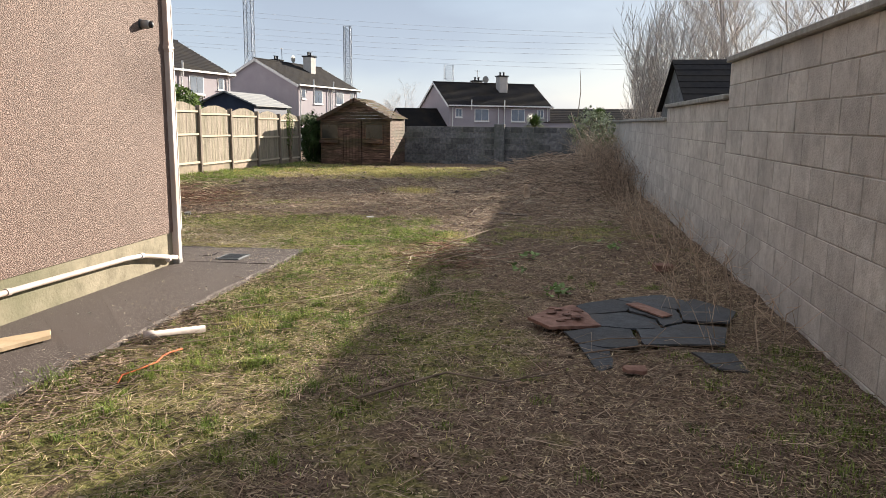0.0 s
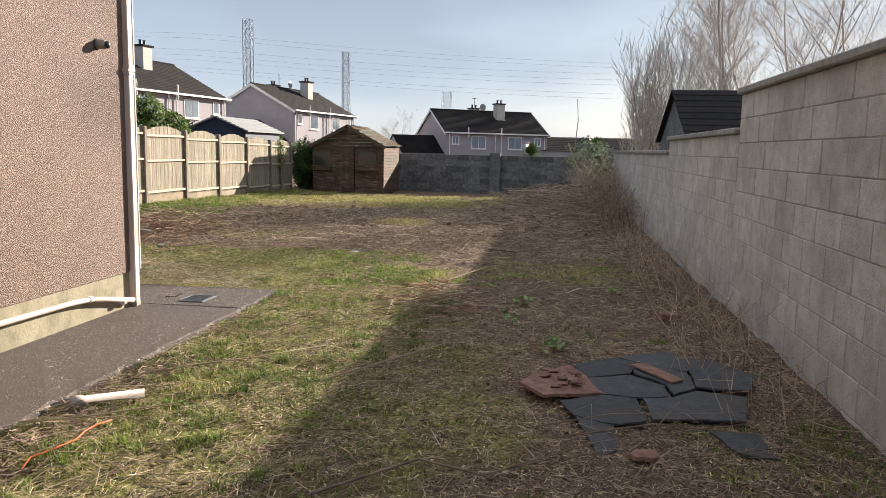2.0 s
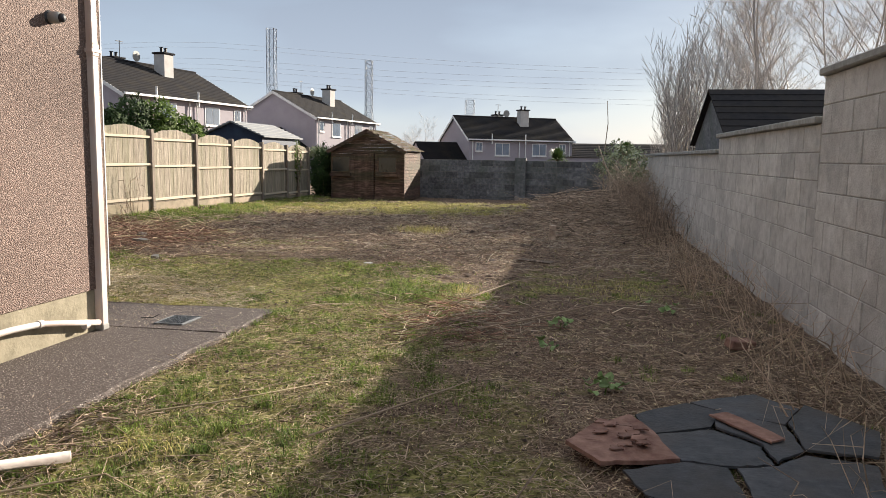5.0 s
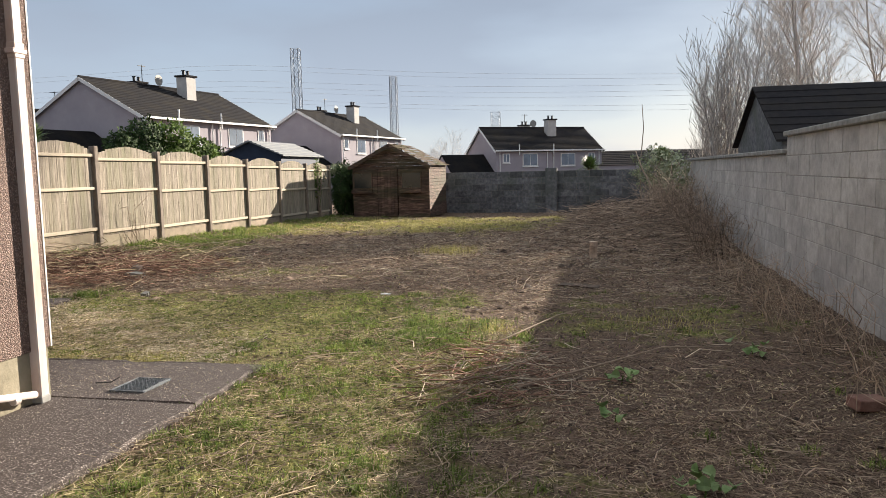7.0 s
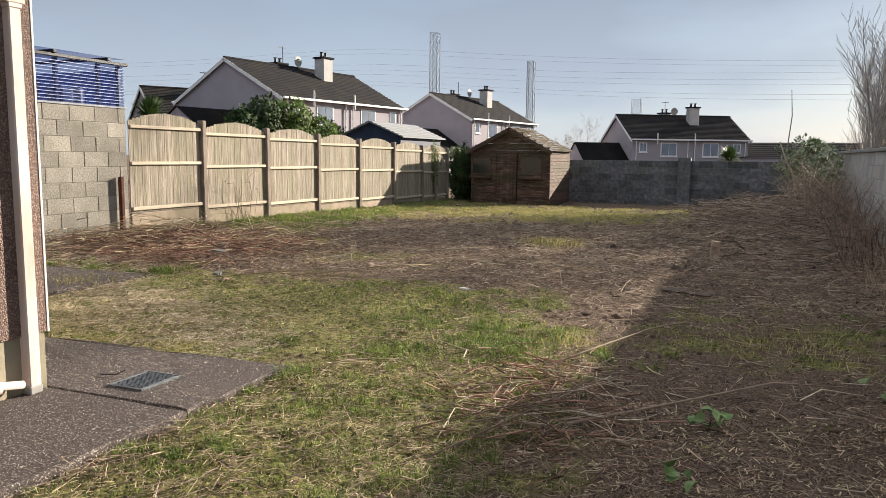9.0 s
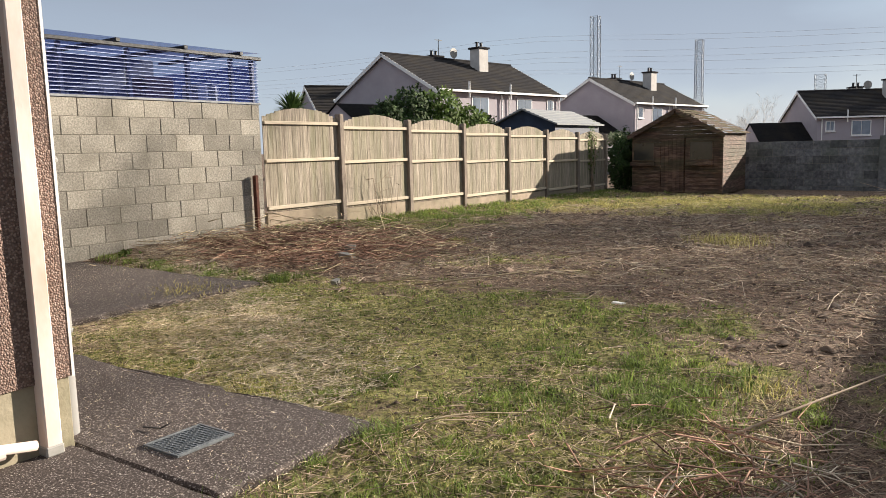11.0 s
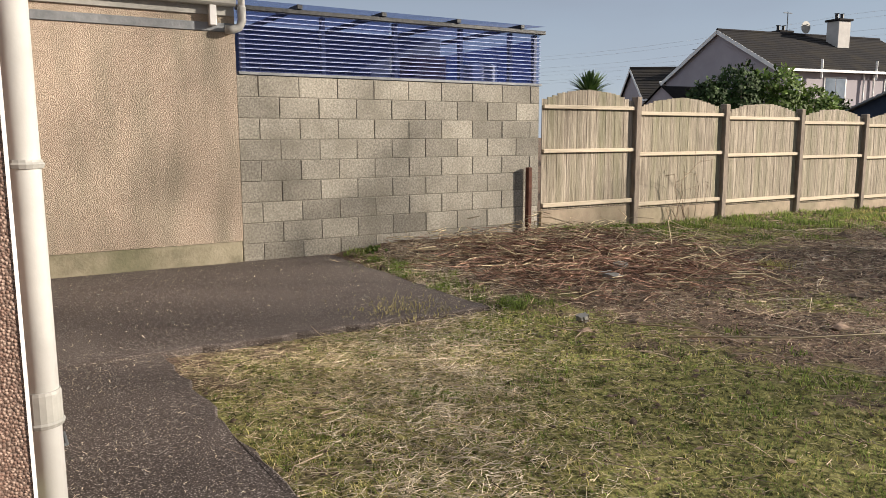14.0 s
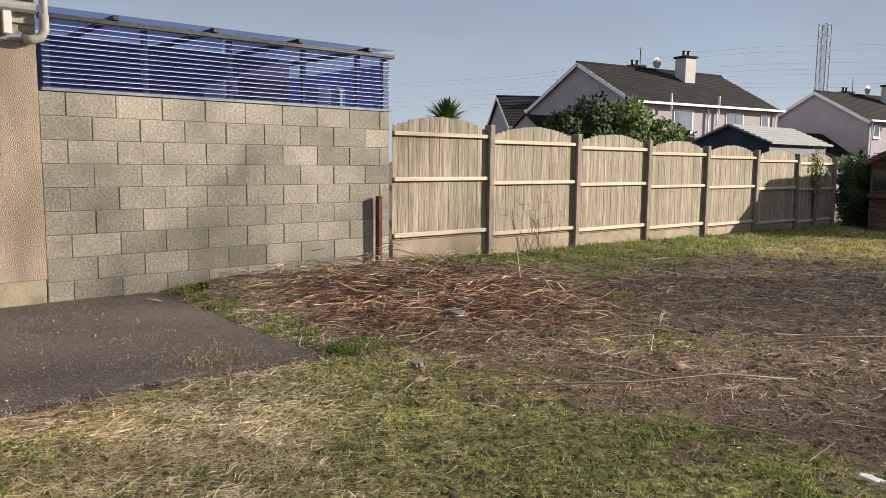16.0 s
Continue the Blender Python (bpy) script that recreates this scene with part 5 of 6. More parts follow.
scatter("grass", 330000, (0.1, 9.5, -12.5, 14.0, .75), lambda x, y: green(x, y) * clumps(x + 3, y), blades(.026), M_GRASSY, "short yellowing grass", "grass", 2)
scatter("grass", 60000, (0.1, 8.8, 6.0, 13.4, 1.0), lambda x, y: green(x, y) * np.clip(.5 + soft_noise(x, y, 1.6, 55.0), 0.05, 1), blades(.045), M_GRASS, "sunlit grass before the shed", "grass", 3)
scatter("litter", 200000, (0.1, 10.9, -12.5, 14.0, .7), lambda x, y: .5 * clumps(x, y + 2), chips(.009), M_STRAW, "pale scraps of straw and leaf on the soil", "leaf litter", 10)
scatter("litter", 160000, (0.1, 10.9, -12.5, 14.0, .7), lambda x, y: brown(x, y), chips(.012), M_LITTER, "brown scraps of leaf and bark on the soil", "leaf litter", 11)
scatter("straw", 80000, (0.1, 10.9, -12.5, 13.0, .75), lambda x, y: .3 + .4 * brown(x, y), litter(.02, .08, .001, .012), M_STRAW, "dry straw and cut grass stems lying on the soil", "straw", 4)
scatter("twigs", 30000, (0.1, 10.9, -12.5, 14.0, .8), lambda x, y: brown(x, y), litter(.04, .19, .0018, .03), M_TWIGD, "brown bramble stems and twigs lying about", "twigs", 5)
scatter("twigs", 14000, (0.1, 10.9, -12.5, 12.0, .9), lambda x, y: .7 * brown(x, y), litter(.06, .32, .0024, .04), M_TWIG, "pale dry twigs lying about", "twigs", 6)
scatter("brush_pile", 9000, (7.6, 10.9, 0.5, 14.0, 1.0), lambda x, y: np.exp(-(((x - 9.6) / 1.2) ** 2 + ((y - 7) / 4) ** 2)), litter(.2, .7, .003, .28), M_TWIGD, "heap of cut brushwood beside the boundary wall", "brushwood", 7)
scatter("brush_pile", 4000, (7.6, 10.9, -0.5, 14.0, 1.0), lambda x, y: np.exp(-(((x - 9.6) / 1.2) ** 2 + ((y - 7) / 4) ** 2)), litter(.2, .8, .003, .3), M_TWIG, "pale stems on the brushwood heap", "brushwood", 12)
scatter("brush_pile", 9000, (0.2, 3.8, -2.6, 1.2, 1.0), lambda x, y: np.exp(-(((x - 1.8) / 1.2) ** 2 + ((y + .9) / 1.1) ** 2)), litter(.1, .4, .003, .13), M_REDSTEM, "low heap of reddish cut stems by the block wall", "brushwood", 8)
scatter("brush_pile", 3000, (0.15, 3.4, -3.0, 1.4, 1.0), lambda x, y: np.exp(-(((x - 1.4) / 1.2) ** 2 + ((y + 1.0) / 1.4) ** 2)), litter(.08, .45, .003, .17), M_STRAW, "pale dry stalks over the low heap of cut stems", "brushwood", 14)
scatter("straw", 45000, (2.2, 6.4, -5.4, -2.2, 1.0), lambda x, y: np.exp(-(((x - 3.9) / 1.6) ** 2 + ((y + 4.5) / .9) ** 2)), litter(.03, .12, .0009, .012), M_STRAW, "dry flattened grass on the lawn edge", "straw", 15)
scatter("brush_pile", 1500, (7.3, 9.0, -6.8, -4.2, 1.0), lambda x, y: np.exp(-(((x - 8.15 + .25 * (y + 5.4)) / .35) ** 2 + ((y + 5.4) / .6) ** 2)), litter(.08, .4, .0035, .12), M_REDSTEM, "small heap of reddish cut stems at the grass edge", "brushwood", 9)


def thicket(n, seed, area, top, mat, label):
    """Standing bramble and sapling stems that lean about."""
    rng = np.random.default_rng(seed)
    x, y = rng.uniform(area[0], area[1], n), rng.uniform(area[2], area[3], n)
    z = height(x, y) - .03
    h = top * rng.uniform(.35, 1.0, n)
    p = np.stack([x, y, z], 1)
    lean = np.stack([rng.normal(-.12, .3, n), rng.normal(0, .3, n), np.ones(n)], 1)
    m = p + lean * (h * .55)[:, None]
    e = m + np.stack([rng.normal(-.1, .5, n), rng.normal(0, .5, n), rng.uniform(-.2, .9, n)], 1) * (h * .5)[:, None]
    for q in (m, e):
        q[:, 0] = np.minimum(q[:, 0], 10.88)
    r = rng.uniform(.002, .006, n)
    v1, f1 = sticks_arrays(p, m, r, r * .8)
    v2, f2 = sticks_arrays(m, e, r * .8, r * .4)
    k = np.repeat(np.arange(n), 2)
    a = m[k] + (e[k] - m[k]) * rng.uniform(.1, .9, (2 * n, 1))
    b = a + rng.normal(0, .14, (2 * n, 3))
    b[:, 0] = np.minimum(b[:, 0], 10.88)
    v3, f3 = sticks_arrays(a, b, r[k] * .45, r[k] * .3)
    tagged(new("bramble", mesh_from("bramble", np.concatenate([v1, v2, v3]), np.concatenate([f1, f2 + len(v1), f3 + len(v1) + len(v2)]), mat)), label, "brambles", kind="stuff")


thicket(800, 21, (10.15, 10.85, 0.8, 13.5), 1.1, M_TWIGD, "tangled leafless brambles along the boundary wall")
thicket(420, 22, (9.9, 10.85, 4.5, 14.5), 1.5, M_TWIG, "pale leafless saplings along the boundary wall")
thicket(14, 31, (.07, .14, 2.4, 3.0), 1.5, M_TWIGD, "dead climbing stems against the fence panel")
scatter("straw", 16000, (6.6, 8.2, -11.5, -3.8, 1.0), lambda x, y: clumps(x + 1, y - 2), litter(.03, .14, .0012, .02), M_STRAW, "long dry stalks over the sunlit grass beside the path", "straw", 16)
scatter("twigs", 5000, (6.6, 8.4, -11.5, -3.8, 1.0), lambda x, y: clumps(x - 2, y + 5), litter(.05, .3, .0018, .02), M_TWIGD, "thin brown stalks over the sunlit grass", "twigs", 17)
thicket(260, 23, (10.2, 10.85, -8.5, 0.3), .55, M_TWIG, "dead stems at the foot of the boundary wall")
scatter("straw", 60000, (0.6, 10.8, -2.6, 8.5, .8), lambda x, y: np.clip(soft_noise(x, y, 2.4, 11.0) * 1.6 + .15, 0, 1) * brown(x, y), litter(.02, .1, .0012, .02), M_PALE, "bleached straw in drifts over the bare soil", "straw", 31)
scatter("litter", 60000, (0.4, 10.8, -3.0, 9.5, .8), lambda x, y: np.clip(soft_noise(x, y, 1.9, 23.0) * 2.0, 0, 1) * brown(x, y), chips(.013), M_REDSTEM, "reddish dead leaves in patches on the soil", "leaf litter", 32)
scatter("twigs", 800, (1.0, 10.8, -5.0, 9.0, .8), lambda x, y: brown(x, y) ** 3, litter(.2, .6, .0026, .04), M_PALE, "long bleached bramble canes on the soil", "twigs", 33)
scatter("grass", 30000, (6.6, 8.4, -12.0, -3.8, .6), lambda x, y: np.clip(soft_noise(x, y, 5.0, 3.0) * 2.4, 0, 1), blades(.034), M_GRASS, "green tufts in the sunlit strip beside the path", "grass", 34)
scatter("brush_pile", 450, (7.5, 8.8, -6.4, -4.4, 1.0), lambda x, y: np.exp(-(((x - 8.15) / .35) ** 2 + ((y + 5.3) / .5) ** 2)), litter(.15, .5, .003, .1), M_PALE, "bleached sticks on the small heap", "brushwood", 35)
scatter("grass", 90000, (2.6, 8.6, -12.0, -1.2, .8), lambda x, y: np.clip(soft_noise(x, y, 2.2, 51.0) * 2.6 - .5, 0, 1) * green(x, y), blades(.038), M_GRASS, "lusher green clumps in the lawn", "grass", 38)
scatter("grass", 60000, (0.3, 8.6, 8.5, 13.0, 1.0), lambda x, y: np.clip(soft_noise(x, y, 1.4, 52.0) * 2 + .4, 0, 1), blades(.05), M_GRASSY, "sunlit yellow-green grass before the shed", "grass", 39)
scatter("straw", 26000, (0.2, 6.2, -5.4, -1.8, 1.0), lambda x, y: np.exp(-((y + 2.9 + .55 * (x - 2)) / .5) ** 2), litter(.04, .15, .0014, .03), M_PALE, "matted pale straw along the patio edge", "straw", 71)
scatter("brush_pile", 1600, (0.3, 4.4, -2.4, 1.3, 1.0), lambda x, y: np.exp(-(((x - 2.2) / 1.2) ** 2 + ((y + .7) / .9) ** 2)), litter(.2, .5, .0036, .3), M_STRAW, "tan stalks standing out of the low heap", "brushwood", 72)


def grit(n, area, z, seed, label):
    rng = np.random.default_rng(seed)
    x, y = rng.uniform(area[0], area[1], n), rng.uniform(area[2], area[3], n)
    v, f = chips(.0075)(x, y, np.full(n, z - .008), rng)
    tagged(new("grit", mesh_from("grit", v, f, M_PALE)), label, "grit", kind="stuff")


grit(2600, (0.1, 3.1, -6.2, -3.1), -.054, 61, "pale grit and scraps on the patio")
grit(1900, (3.2, 6.5, -6.2, -5.5), -.059, 62, "pale grit and scraps on the path behind the house")
grit(500, (5.7, 6.5, -11.5, -6.3), -.059, 63, "pale grit and scraps on the side path")
scatter("brush_pile", 5500, (3.0, 10.6, -1.5, 7.5, .9), lambda x, y: np.clip(soft_noise(x, y, .9, 41.0) * 2.2 - .3, 0, 1) * brown(x, y), litter(.06, .24, .003, .08), M_TWIGD, "low drifts of dark cut brambles on the cleared soil", "brushwood", 37)
scatter("brush_pile", 5000, (0.3, 4.0, -2.6, 1.2, 1.0), lambda x, y: np.exp(-(((x - 2.0) / 1.0) ** 2 + ((y + .8) / .9) ** 2)), litter(.12, .4, .0032, .2), M_REDSTEM, "reddish tangle on top of the low heap", "brushwood", 36)

scatter("straw", 26000, (0.3, 8.6, 6.5, 13.3, 1.0), lambda x, y: np.clip(soft_noise(x, y, 1.1, 77.0) * 2 + .3, 0, 1), litter(.03, .12, .0012, .03), M_STRAW, "tan dead grass among the turf before the shed", "straw", 91)

scatter("twigs", 22000, (7.6, 10.9, -12.8, -6.0, .9), lambda x, y: .4 + .6 * brown(x, y), litter(.02, .1, .0014, .02), M_TWIG, "short pale twig scraps in the shade of the wall", "twigs", 92)
scatter("litter", 26000, (7.6, 10.9, -12.8, -5.0, .9), lambda x, y: .4 + .6 * brown(x, y), chips(.012), M_STRAW, "pale leaf scraps in the shade of the wall", "leaf litter", 93)
scatter("grass_tufts", 260, (9.9, 10.9, -12.8, -8.2, 1.0), lambda x, y: np.exp(-((10.8 - x) / .6) ** 2), tufts(.05, .04, 45), M_GRASS, "moss and grass at the foot of the boundary wall", "moss", 94)
scatter("twigs", 2600, (6.6, 7.2, -11.5, -7.6, 1.0), lambda x, y: np.exp(-((x - 6.7) / .22) ** 2), litter(.04, .22, .0025, .04), M_TWIGD, "dark sticks and debris against the edge of the path", "twigs", 95)

# ---- things lying on the ground ----
def gz(x, y):
    return float(height(x, y))


def tuft(x, y, r, n, tall, mat, label, name="grass_tuft", seed=0):
    rng = np.random.default_rng(seed + int(abs(x * 31 + y * 17)))
    px, py = rng.normal(0, r, n), rng.normal(0, r, n)
    v, f = blades(tall)(px + x, py + y, np.full(n, 0.0), rng)
    v = v - np.array([x, y, 0])
    ob = new(name, mesh_from(name, v, f, mat))
    ob.location = (x, y, gz(x, y) if not on_slab(np.array(x), np.array(y)) else -.06)
    tagged(ob, label, "grass tuft", "", "stuff")


for x, y, r, n, h, m in ((6.66, -5.45, .07, 260, .09, M_GRASS), (6.72, -6.2, .1, 240, .07, M_GRASS), (6.62, -9.6, .09, 240, .1, M_GRASS), (7.0, -5.9, .14, 300, .07, M_GRASS),
                         (7.1, -4.7, .16, 380, .08, M_GRASS), (7.6, -4.2, .2, 420, .09, M_GRASS), (7.9, -3.9, .13, 320, .1, M_GRASSY), (7.5, -6.3, .12, 220, .06, M_GRASS),
                         (6.9, -7.6, .1, 240, .08, M_GRASS), (8.5, -7.3, .14, 260, .06, M_GRASS), (8.4, -9.3, .2, 300, .05, M_GRASS), (7.2, -8.3, .1, 200, .07, M_GRASSY),
                         (3.1, .6, .1, 260, .14, M_GRASSY), (2.3, -2.8, .16, 380, .08, M_GRASS), (1.0, -2.7, .2, 300, .07, M_GRASS), (1.5, -1.2, .12, 260, .12, M_GRASS),
                         (.35, .4, .1, 260, .13, M_GRASS), (.4, 1.0, .12, 260, .12, M_GRASS), (.5, 2.4, .14, 260, .13, M_GRASS), (.7, 3.4, .2, 380, .13, M_GRASS),
                         (1.2, 4.6, .3, 460, .12, M_GRASS), (.9, 6.3, .3, 460, .14, M_GRASS), (6.3, 2.2, .25, 420, .22, M_GRASSY), (10.4, -10.2, .2, 300, .09, M_GRASS),
                         (4.9, -5.33, .12, 420, .05, M_GRASSY), (5.6, -5.3, .14, 500, .05, M_GRASSY), (2.9, -3.6, .2, 380, .07, M_GRASSY), (9.5, -3.4, .3, 500, .08, M_GRASSY)):
    tuft(x, y, r, n, h * (.6 if m is M_GRASSY else .8), m, "lush green grass tuft" if m is M_GRASS else "pale yellowing grass tuft")


def weed(x, y, n, size, mat, label):
    t = empty("weed", (x, y, gz(x, y)), label, "weed", "leafy weeds")
    rng = random.Random(int(x * 100))
    for k in range(n):
        az, d, L = rng.uniform(0, 6.28), rng.uniform(.02, size), rng.uniform(.02, .042)
        cx, cy, cz = math.cos(az) * d, math.sin(az) * d, rng.uniform(.03, .12)
        ring = [(math.cos(a) * L, math.sin(a) * L * .8, .012 * math.cos(2 * a)) for a in [i * math.pi / 4 for i in range(8)]]
        m = Matrix.Translation((cx, cy, cz)) @ Euler((rng.uniform(-.7, .7), rng.uniform(-.7, .7), az)).to_matrix().to_4x4()
        vs = [m @ Vector(q) for q in ring] + [m @ Vector((0, 0, -.008))]
        o = raw("leaf", vs, [(i, (i + 1) % 8, 8) for i in range(8)], mat, t)
        o.modifiers.new("thickness", "SOLIDIFY").thickness = .001
    part("stem", tube(bmesh.new(), [(0, 0, -.02), (.01, .01, .05)], .004, 5), M_LEAF, t)


weed(9.0, -5.35, 12, .16, M_WEED, "pale green broad-leaved weed among dead stems")
weed(9.3, -7.0, 14, .14, M_WEED, "bright green broad-leaved weed beside the slates")
weed(8.95, -6.15, 5, .1, M_WEED, "small broad-leaved weed among dead stems")
weed(9.9, -4.6, 8, .16, M_WEED, "broad-leaved weed in the shade of the wall")
weed(.5, 1.2, 16, .2, M_LEAF, "dark green weed at the foot of the fence")
weed(.55, -2.75, 14, .2, M_LEAF, "dark green weed at the foot of the block wall")


def plate(name, pts, z, thick, mat, label, category, group="", tilt=(0, 0)):
    """A broken flat piece with the outline pts."""
    cx, cy = sum(p[0] for p in pts) / len(pts), sum(p[1] for p in pts) / len(pts)
    out = []
    for (x0, y0), (x1, y1) in zip(pts, pts[1:] + pts[:1]):
        for k in range(5):
            out.append((x0 + (x1 - x0) * k / 5 - cx + random.uniform(-.008, .008), y0 + (y1 - y0) * k / 5 - cy + random.uniform(-.008, .008)))
    bm = bmesh.new()
    a = [bm.verts.new((x, y, 0)) for x, y in out]
    b = [bm.verts.new((x, y, thick)) for x, y in out]
    bm.faces.new(a[::-1])
    bm.faces.new(b)
    for k in range(len(out)):
        j = (k + 1) % len(out)
        bm.faces.new((a[k], a[j], b[j], b[k]))
    o = part(name, bm, mat)
    o.location, o.rotation_euler = (cx, cy, gz(cx, cy) + z), (*tilt, 0)
    tagged(o, label, category, group)
    return o


SL = "broken dark slate sheet lying on dead stems"
for pts, z, tilt in (([(9.34, -8.20), (9.60, -8.08), (9.78, -8.10), (9.80, -8.45), (9.66, -8.52), (9.55, -8.50), (9.42, -8.42)], .05, (.02, -.02)),
                     ([(9.42, -8.44), (9.62, -8.52), (9.62, -8.80), (9.53, -8.88)], .02, (.1, .0)),
                     ([(9.60, -8.06), (9.50, -7.76), (9.80, -7.62), (9.98, -7.80), (9.98, -8.02), (9.80, -8.08)], .05, (-.01, .01)),
                     ([(9.43, -7.50), (9.72, -7.26), (9.86, -7.36), (9.80, -7.60), (9.50, -7.74)], .045, (.02, .0)),
                     ([(9.74, -7.24), (10.12, -6.98), (10.30, -7.20), (10.16, -7.50), (9.90, -7.38)], .05, (-.02, .01)),
                     ([(10.32, -7.22), (10.57, -7.57), (10.45, -7.90), (10.16, -7.86), (10.17, -7.52)], .055, (.01, -.02)),
                     ([(9.82, -8.10), (10.00, -8.04), (10.16, -7.88), (10.44, -7.94), (10.33, -8.34), (10.06, -8.38), (9.83, -8.44)], .055, (.01, .01)),
                     ([(10.10, -8.55), (10.35, -8.50), (10.38, -8.80), (10.20, -8.78)], .02, (.06, .05)),
                     ([(9.86, -7.36), (10.16, -7.52), (10.16, -7.84), (10.00, -8.00), (9.99, -7.80), (9.81, -7.62)], .048, (.0, .02))):
    plate("slate", pts, z, .012, M_SLATE, SL, "slate", "broken slates", tilt)
plate("tile", [(9.10, -7.97), (9.22, -7.72), (9.41, -7.54), (9.50, -7.75), (9.59, -8.05), (9.42, -8.12), (9.25, -8.16)], .045, .02, M_TERRA, "flaking red clay slab beside dark slates", "tile", "broken clay tiles", (.02, .02))
plate("tile", [(9.80, -7.50), (9.90, -7.44), (10.10, -7.74), (10.02, -7.80)], .075, .01, M_TERRA, "narrow brown clay strip on dark slates", "tile", "broken clay tiles", (.02, .02))
plate("tile", [(9.66, -8.86), (9.80, -8.84), (9.79, -8.95), (9.68, -8.94)], .03, .02, M_TERRA, "small red clay piece among dead stems", "tile", "broken clay tiles")
for k in range(16):
    a, b = random.uniform(9.18, 9.42), random.uniform(-8.08, -7.72)
    plate("tile_flake", [(a, b), (a + .07, b + .02), (a + .06, b + .08), (a + .01, b + .06)], .07, .006, M_TERRA, "loose red clay flake on the clay slab", "tile", "broken clay tiles", (random.uniform(-.1, .1), random.uniform(-.1, .1)))
b = part("brick", cbox((-.1, -.05, 0), (.1, .05, .065), .006), M_TERRA)
b.matrix_world = pose(10.3, -5.7, gz(10.3, -5.7) + .01, 8, 5, 25)
tagged(b, "single red brick lying near the boundary wall", "brick")
o = plate("board", [(8.35, -1.5), (8.8, -1.65), (8.83, -1.5), (8.4, -1.36)], .01, .012, M_TWIGD, "short weathered board lying on the brush", "board", tilt=(.05, 0))
plate("board", [(5.78, -9.3), (6.0, -9.45), (6.17, -8.98), (6.08, -8.86)], .05, .025, M_PALEW, "short pale plank lying on the concrete path", "board")
plate("stone", [(2.8, -1.52), (3.02, -1.5), (3.03, -1.42), (2.83, -1.41)], .02, .04, M_STONE, "grey concrete lump in the cut stems", "stone", "stones", (.1, .1))
plate("stone", [(2.7, -1.25), (2.82, -1.25), (2.8, -1.15), (2.71, -1.17)], .05, .04, M_STONE, "pale stone in the cut stems", "stone", "stones", (.2, .1))
plate("stone", [(3.78, -2.64), (3.85, -2.64), (3.86, -2.58), (3.8, -2.57)], .0, .05, M_STONE, "pale grey stone on the grass", "stone", "stones", (.3, .1))
plate("paper", [(6.44, -2.16), (6.53, -2.185), (6.56, -2.14), (6.47, -2.12)], .02, .012, M_WHITE, "white scrap on the bare soil", "litter")
t = empty("pipe_piece", (6.82, -8.66, gz(6.82, -8.66) + .05), "short pale plastic pipe piece lying beside the path", "pipe")
part("tube", tube(bmesh.new(), [(-.16, -.1, 0), (-.1, -.065, 0), (-.1, -.065, 0.001), (.17, .1, .01)], [.03, .03, .024, .024], 14), M_PVCOLD, t, smooth=True)
rng = random.Random(4)
pts = [(7.03, -8.95), (6.98, -9.0), (7.0, -9.12), (7.03, -9.25), (6.98, -9.36), (6.93, -9.44), (6.97, -9.55)]
o = part("cord", tube(bmesh.new(), [(x, y, gz(x, y) + .03) for x, y in pts], .005, 6), M_ORANGE, None, smooth=True)
tagged(o, "orange plastic cord lying in the grass", "cord")


def stick(pts, r, mat=None, label="long pale dry branch lying on the ground"):
    bm = tube(bmesh.new(), [(x, y, gz(x, y) + r + .012 + h) for x, y, h in pts], [r * (1 - .6 * i / (len(pts) - 1)) for i in range(len(pts))], 6)
    tagged(part("branch", bm, mat or M_TWIG, None, smooth=True), label, "branch", "loose branches")


stick([(6.75, -5.35, .0), (6.85, -5.15, .02), (6.95, -5.0, .02), (7.1, -4.85, .0)], .006, M_STRAW)
stick([(8.35, -5.6, .0), (8.8, -5.2, .05), (9.3, -4.7, .06), (9.7, -4.5, .02)], .009)
stick([(8.0, -4.7, .0), (8.2, -4.2, .05), (8.5, -3.6, .06), (8.7, -3.0, .02)], .008)
stick([(6.7, -8.2, .02), (7.0, -7.9, .03), (7.3, -7.65, .03), (7.7, -7.2, .0)], .007, M_STRAW)
stick([(6.62, -9.1, .02), (6.9, -8.95, .03), (7.25, -8.7, .03), (7.5, -8.8, .0)], .007, M_STRAW)
stick([(7.9, -8.1, .02), (8.2, -7.7, .05), (8.45, -7.3, .05), (8.55, -6.8, .0)], .006)
stick([(8.3, -9.6, .02), (8.7, -9.2, .05), (9.0, -9.35, .05), (9.3, -9.0, .0)], .008, M_TWIGD, "brown bramble stem lying on the ground")
for pts in ([(9.0, -9.3, .03), (9.5, -8.95, .08), (10.1, -8.75, .12), (10.7, -8.3, .08)], [(9.4, -9.4, .02), (9.75, -8.9, .12), (9.95, -8.5, .15), (9.9, -8.1, .1)],
            [(9.2, -8.7, .03), (9.6, -8.6, .1), (10.2, -8.5, .12), (10.6, -8.9, .05)], [(9.6, -9.6, .02), (9.9, -9.1, .1), (10.4, -8.9, .1), (10.7, -9.2, .04)],
            [(8.9, -8.6, .0), (9.0, -8.2, .05), (8.95, -7.7, .05), (9.1, -7.2, .02)], [(9.1, -6.6, .0), (9.4, -6.2, .06), (9.5, -5.7, .05), (9.8, -5.3, .02)],
            [(7.9, -6.3, .02), (8.2, -5.7, .09), (8.4, -5.1, .1), (8.5, -4.6, .03)], [(7.7, -6.0, .02), (8.1, -5.7, .08), (8.7, -5.6, .08), (9.1, -5.4, .02)]):
    stick(pts, .0045, M_TWIGD, "thin bare bramble stem arched over the ground")
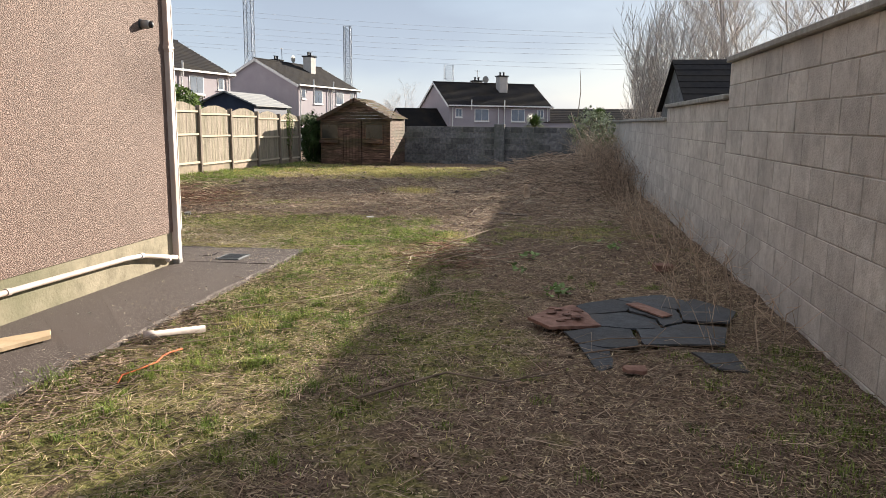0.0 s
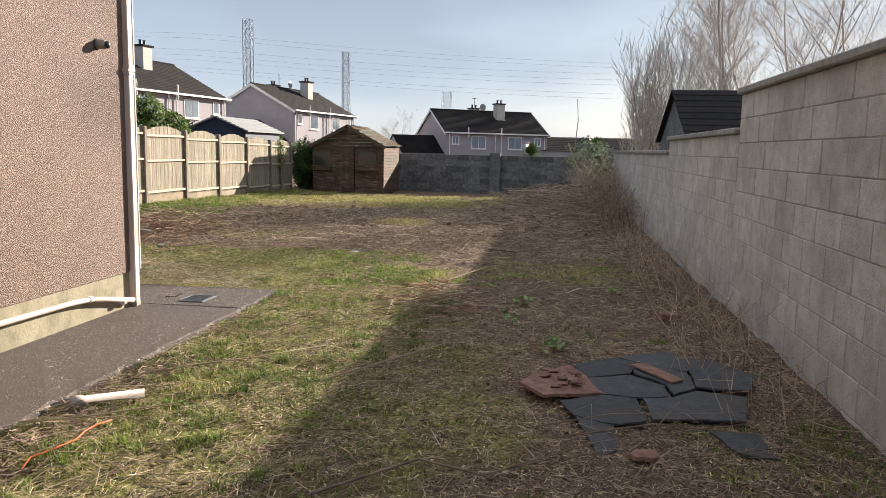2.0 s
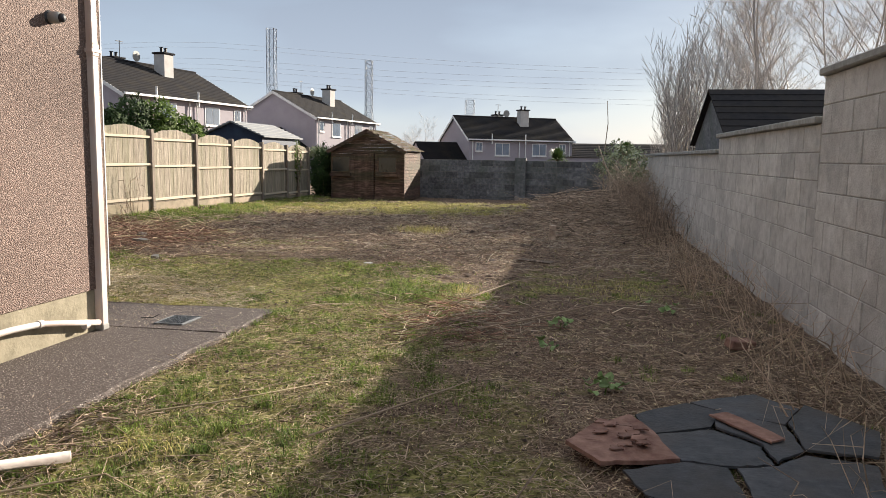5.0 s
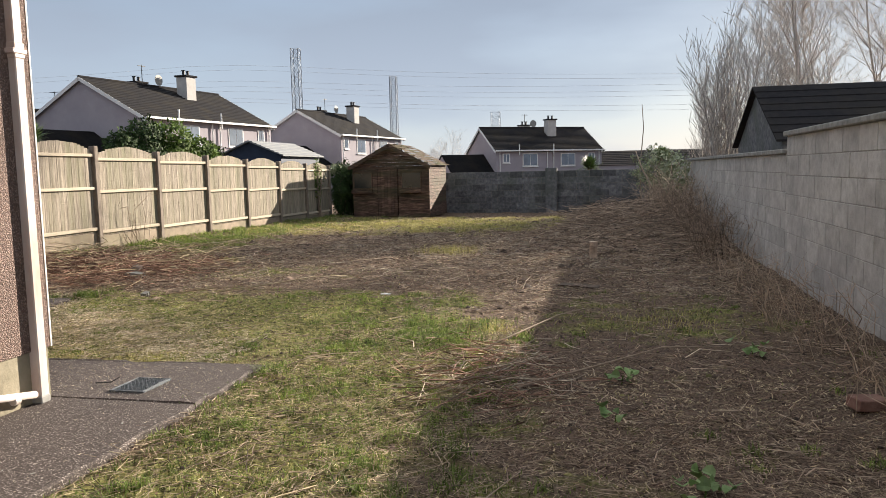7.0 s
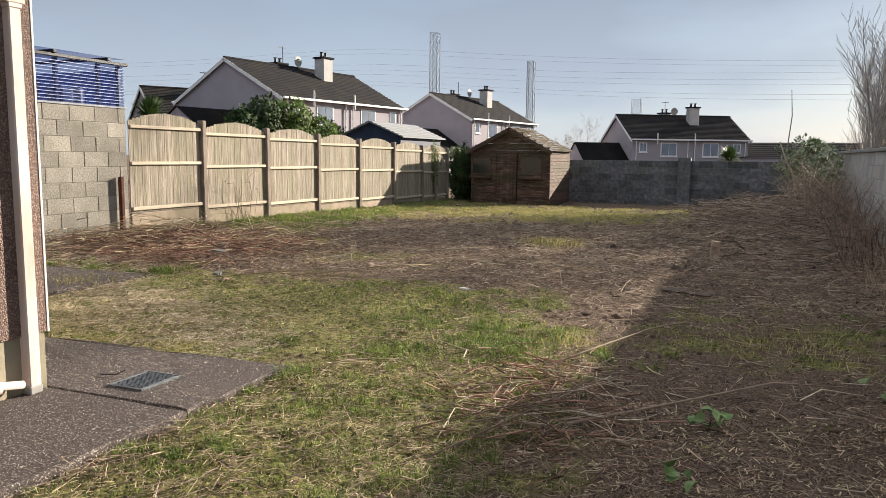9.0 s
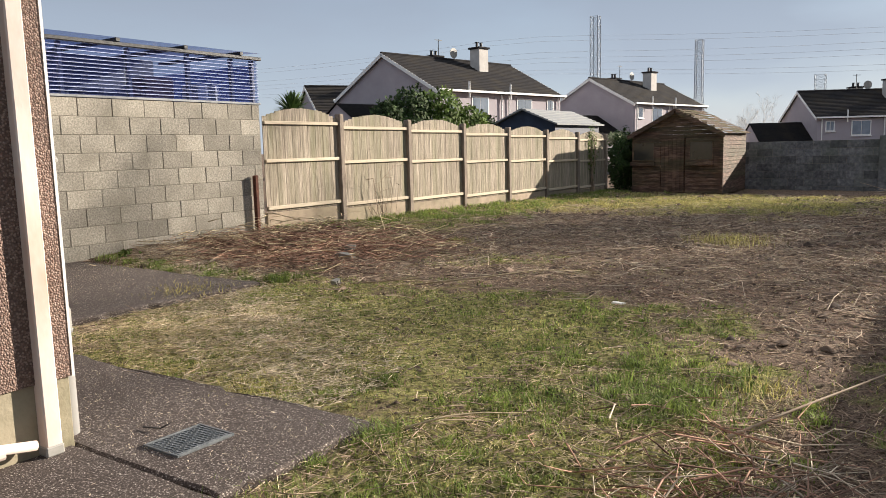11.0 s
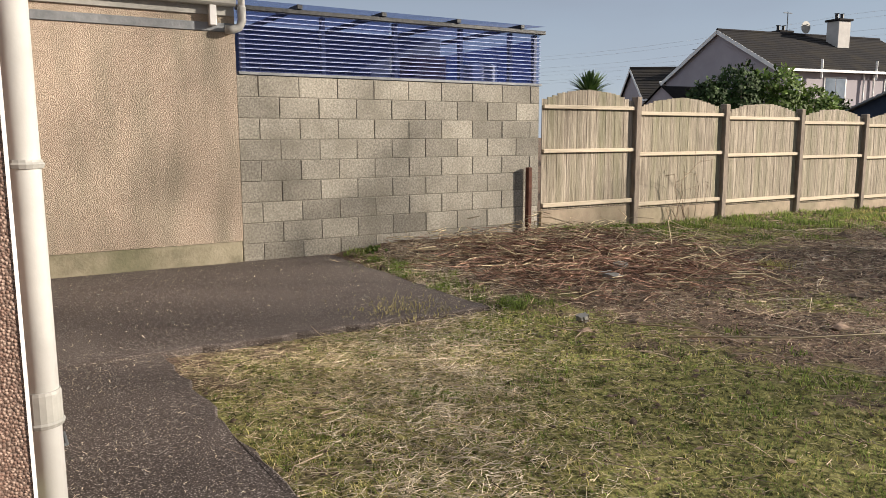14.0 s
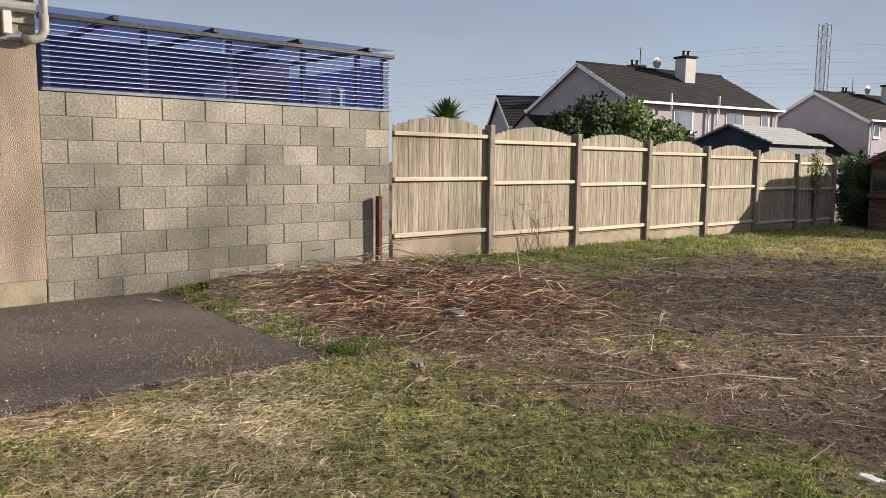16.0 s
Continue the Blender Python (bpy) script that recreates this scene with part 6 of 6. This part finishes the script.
stick([(9.3, -8.9, .05), (9.8, -8.7, .1), (10.3, -8.75, .09), (10.8, -8.6, .05)], .006, M_TWIGD, "brown bramble stem lying on the ground")
stick([(4.6, -2.4, .0), (5.1, -1.9, .04), (5.3, -1.3, .04), (5.6, -.9, .0)], .008, M_STRAW)
stick([(3.9, -2.5, .0), (4.6, -2.3, .05), (5.3, -2.4, .04), (6.0, -2.0, .0)], .007)
stick([(5.0, -.2, .02), (5.3, .4, .05), (5.7, 1.1, .03)], .008)
stick([(10.3, 9.2, .1), (10.0, 9.5, .55), (9.75, 9.6, 1.05), (9.6, 9.8, 1.5)], .03, M_TWIG, "pale cut trunk leaning in the brush")
stick([(10.45, 8.8, .1), (10.2, 9.1, .5), (10.05, 9.0, .95)], .024, M_TWIG, "pale cut trunk leaning in the brush")
stick([(9.9, 13.5, .1), (9.85, 13.5, 1.4), (9.95, 13.5, 2.6), (9.9, 13.5, 3.3)], .022, M_TWIG, "thin upright sapling above the end wall")
stump = part("tree_stump", tube(bmesh.new(), [(0, 0, -.1), (0, 0, .05), (.01, 0, .24)], [.08, .06, .055], 10), M_TWIGD)
stump.location = (8.7, 1.2, gz(8.7, 1.2))
tagged(stump, "small cut tree stump in the brush", "stump")
for x, y in ((2.4, -1.9), (2.15, -1.7), (2.0, -2.0)):
    o = part("cut_stem", tube(bmesh.new(), [(0, 0, -.05), (.02, .01, .1)], [.02, .016], 7), M_TWIG)
    o.location = (x, y, gz(x, y))
    tagged(o, "short cut woody stem standing in straw", "stump", "cut stems")
o = part("twig_bunch", tube(bmesh.new(), [(0, 0, .01), (.1, .02, .015), (.14, .05, .04)], [.004, .004, .002], 5), M_DARKM)
o.location = (5.72, -5.99, -.06)
tagged(o, "small black dried flower head on the concrete path", "plant debris")
rngl = random.Random(7)
for k in range(46):
    x, y = rngl.uniform(.3, 6.5), rngl.uniform(-6.0, -3.1)
    if not (x < 3.1 or y < -5.5):
        x, y = rngl.uniform(5.75, 6.5), rngl.uniform(-11, -6.4)
    s2 = rngl.uniform(.006, .016)
    o = part("leaf_scrap", cbox((-s2, -s2 * .5, 0), (s2, s2 * .5, .003), .001, Matrix.Rotation(rngl.uniform(0, 3), 4, "Z")), M_STONE)
    o.location = (x, y, -.0555 if x > 3.18 else -.0505)
    tagged(o, "pale scrap on the dark concrete", "litter", "scraps on the path")


# ---- block pieces of the walls ----
block_wall("wall_block", "x", 0.0, 1, -4.0, -0.03, 0.0 - .35 + .25, 9, "sunlit grey concrete block wall in stretcher bond", M_BLOCK, M_MORTAR, rise=0.2222)
for a0, a1, z in ((-12.2, -5.0, 1.92), (-4.995, -0.6, 1.56), (-0.595, 6.0, 1.36)):
    n = math.ceil((z + .2) / .2222)
    block_wall("wall_boundary", "-x", 10.95, 1, a0, a1, z - n * .2222, n, "grey concrete block boundary wall above the brush", M_RBLOCK, M_RMORTAR, rise=0.2222)
part("wall_boundary", cbox((10.95, 6.005, -.6), (11.15, 17.0, 1.36)), M_RBLOCK, None, "grey block boundary wall behind the brush", "structure")
part("wall_boundary", cbox((10.95, -17.0, -.6), (11.15, -12.205, 1.92)), M_RBLOCK, None, "grey block boundary wall", "structure")
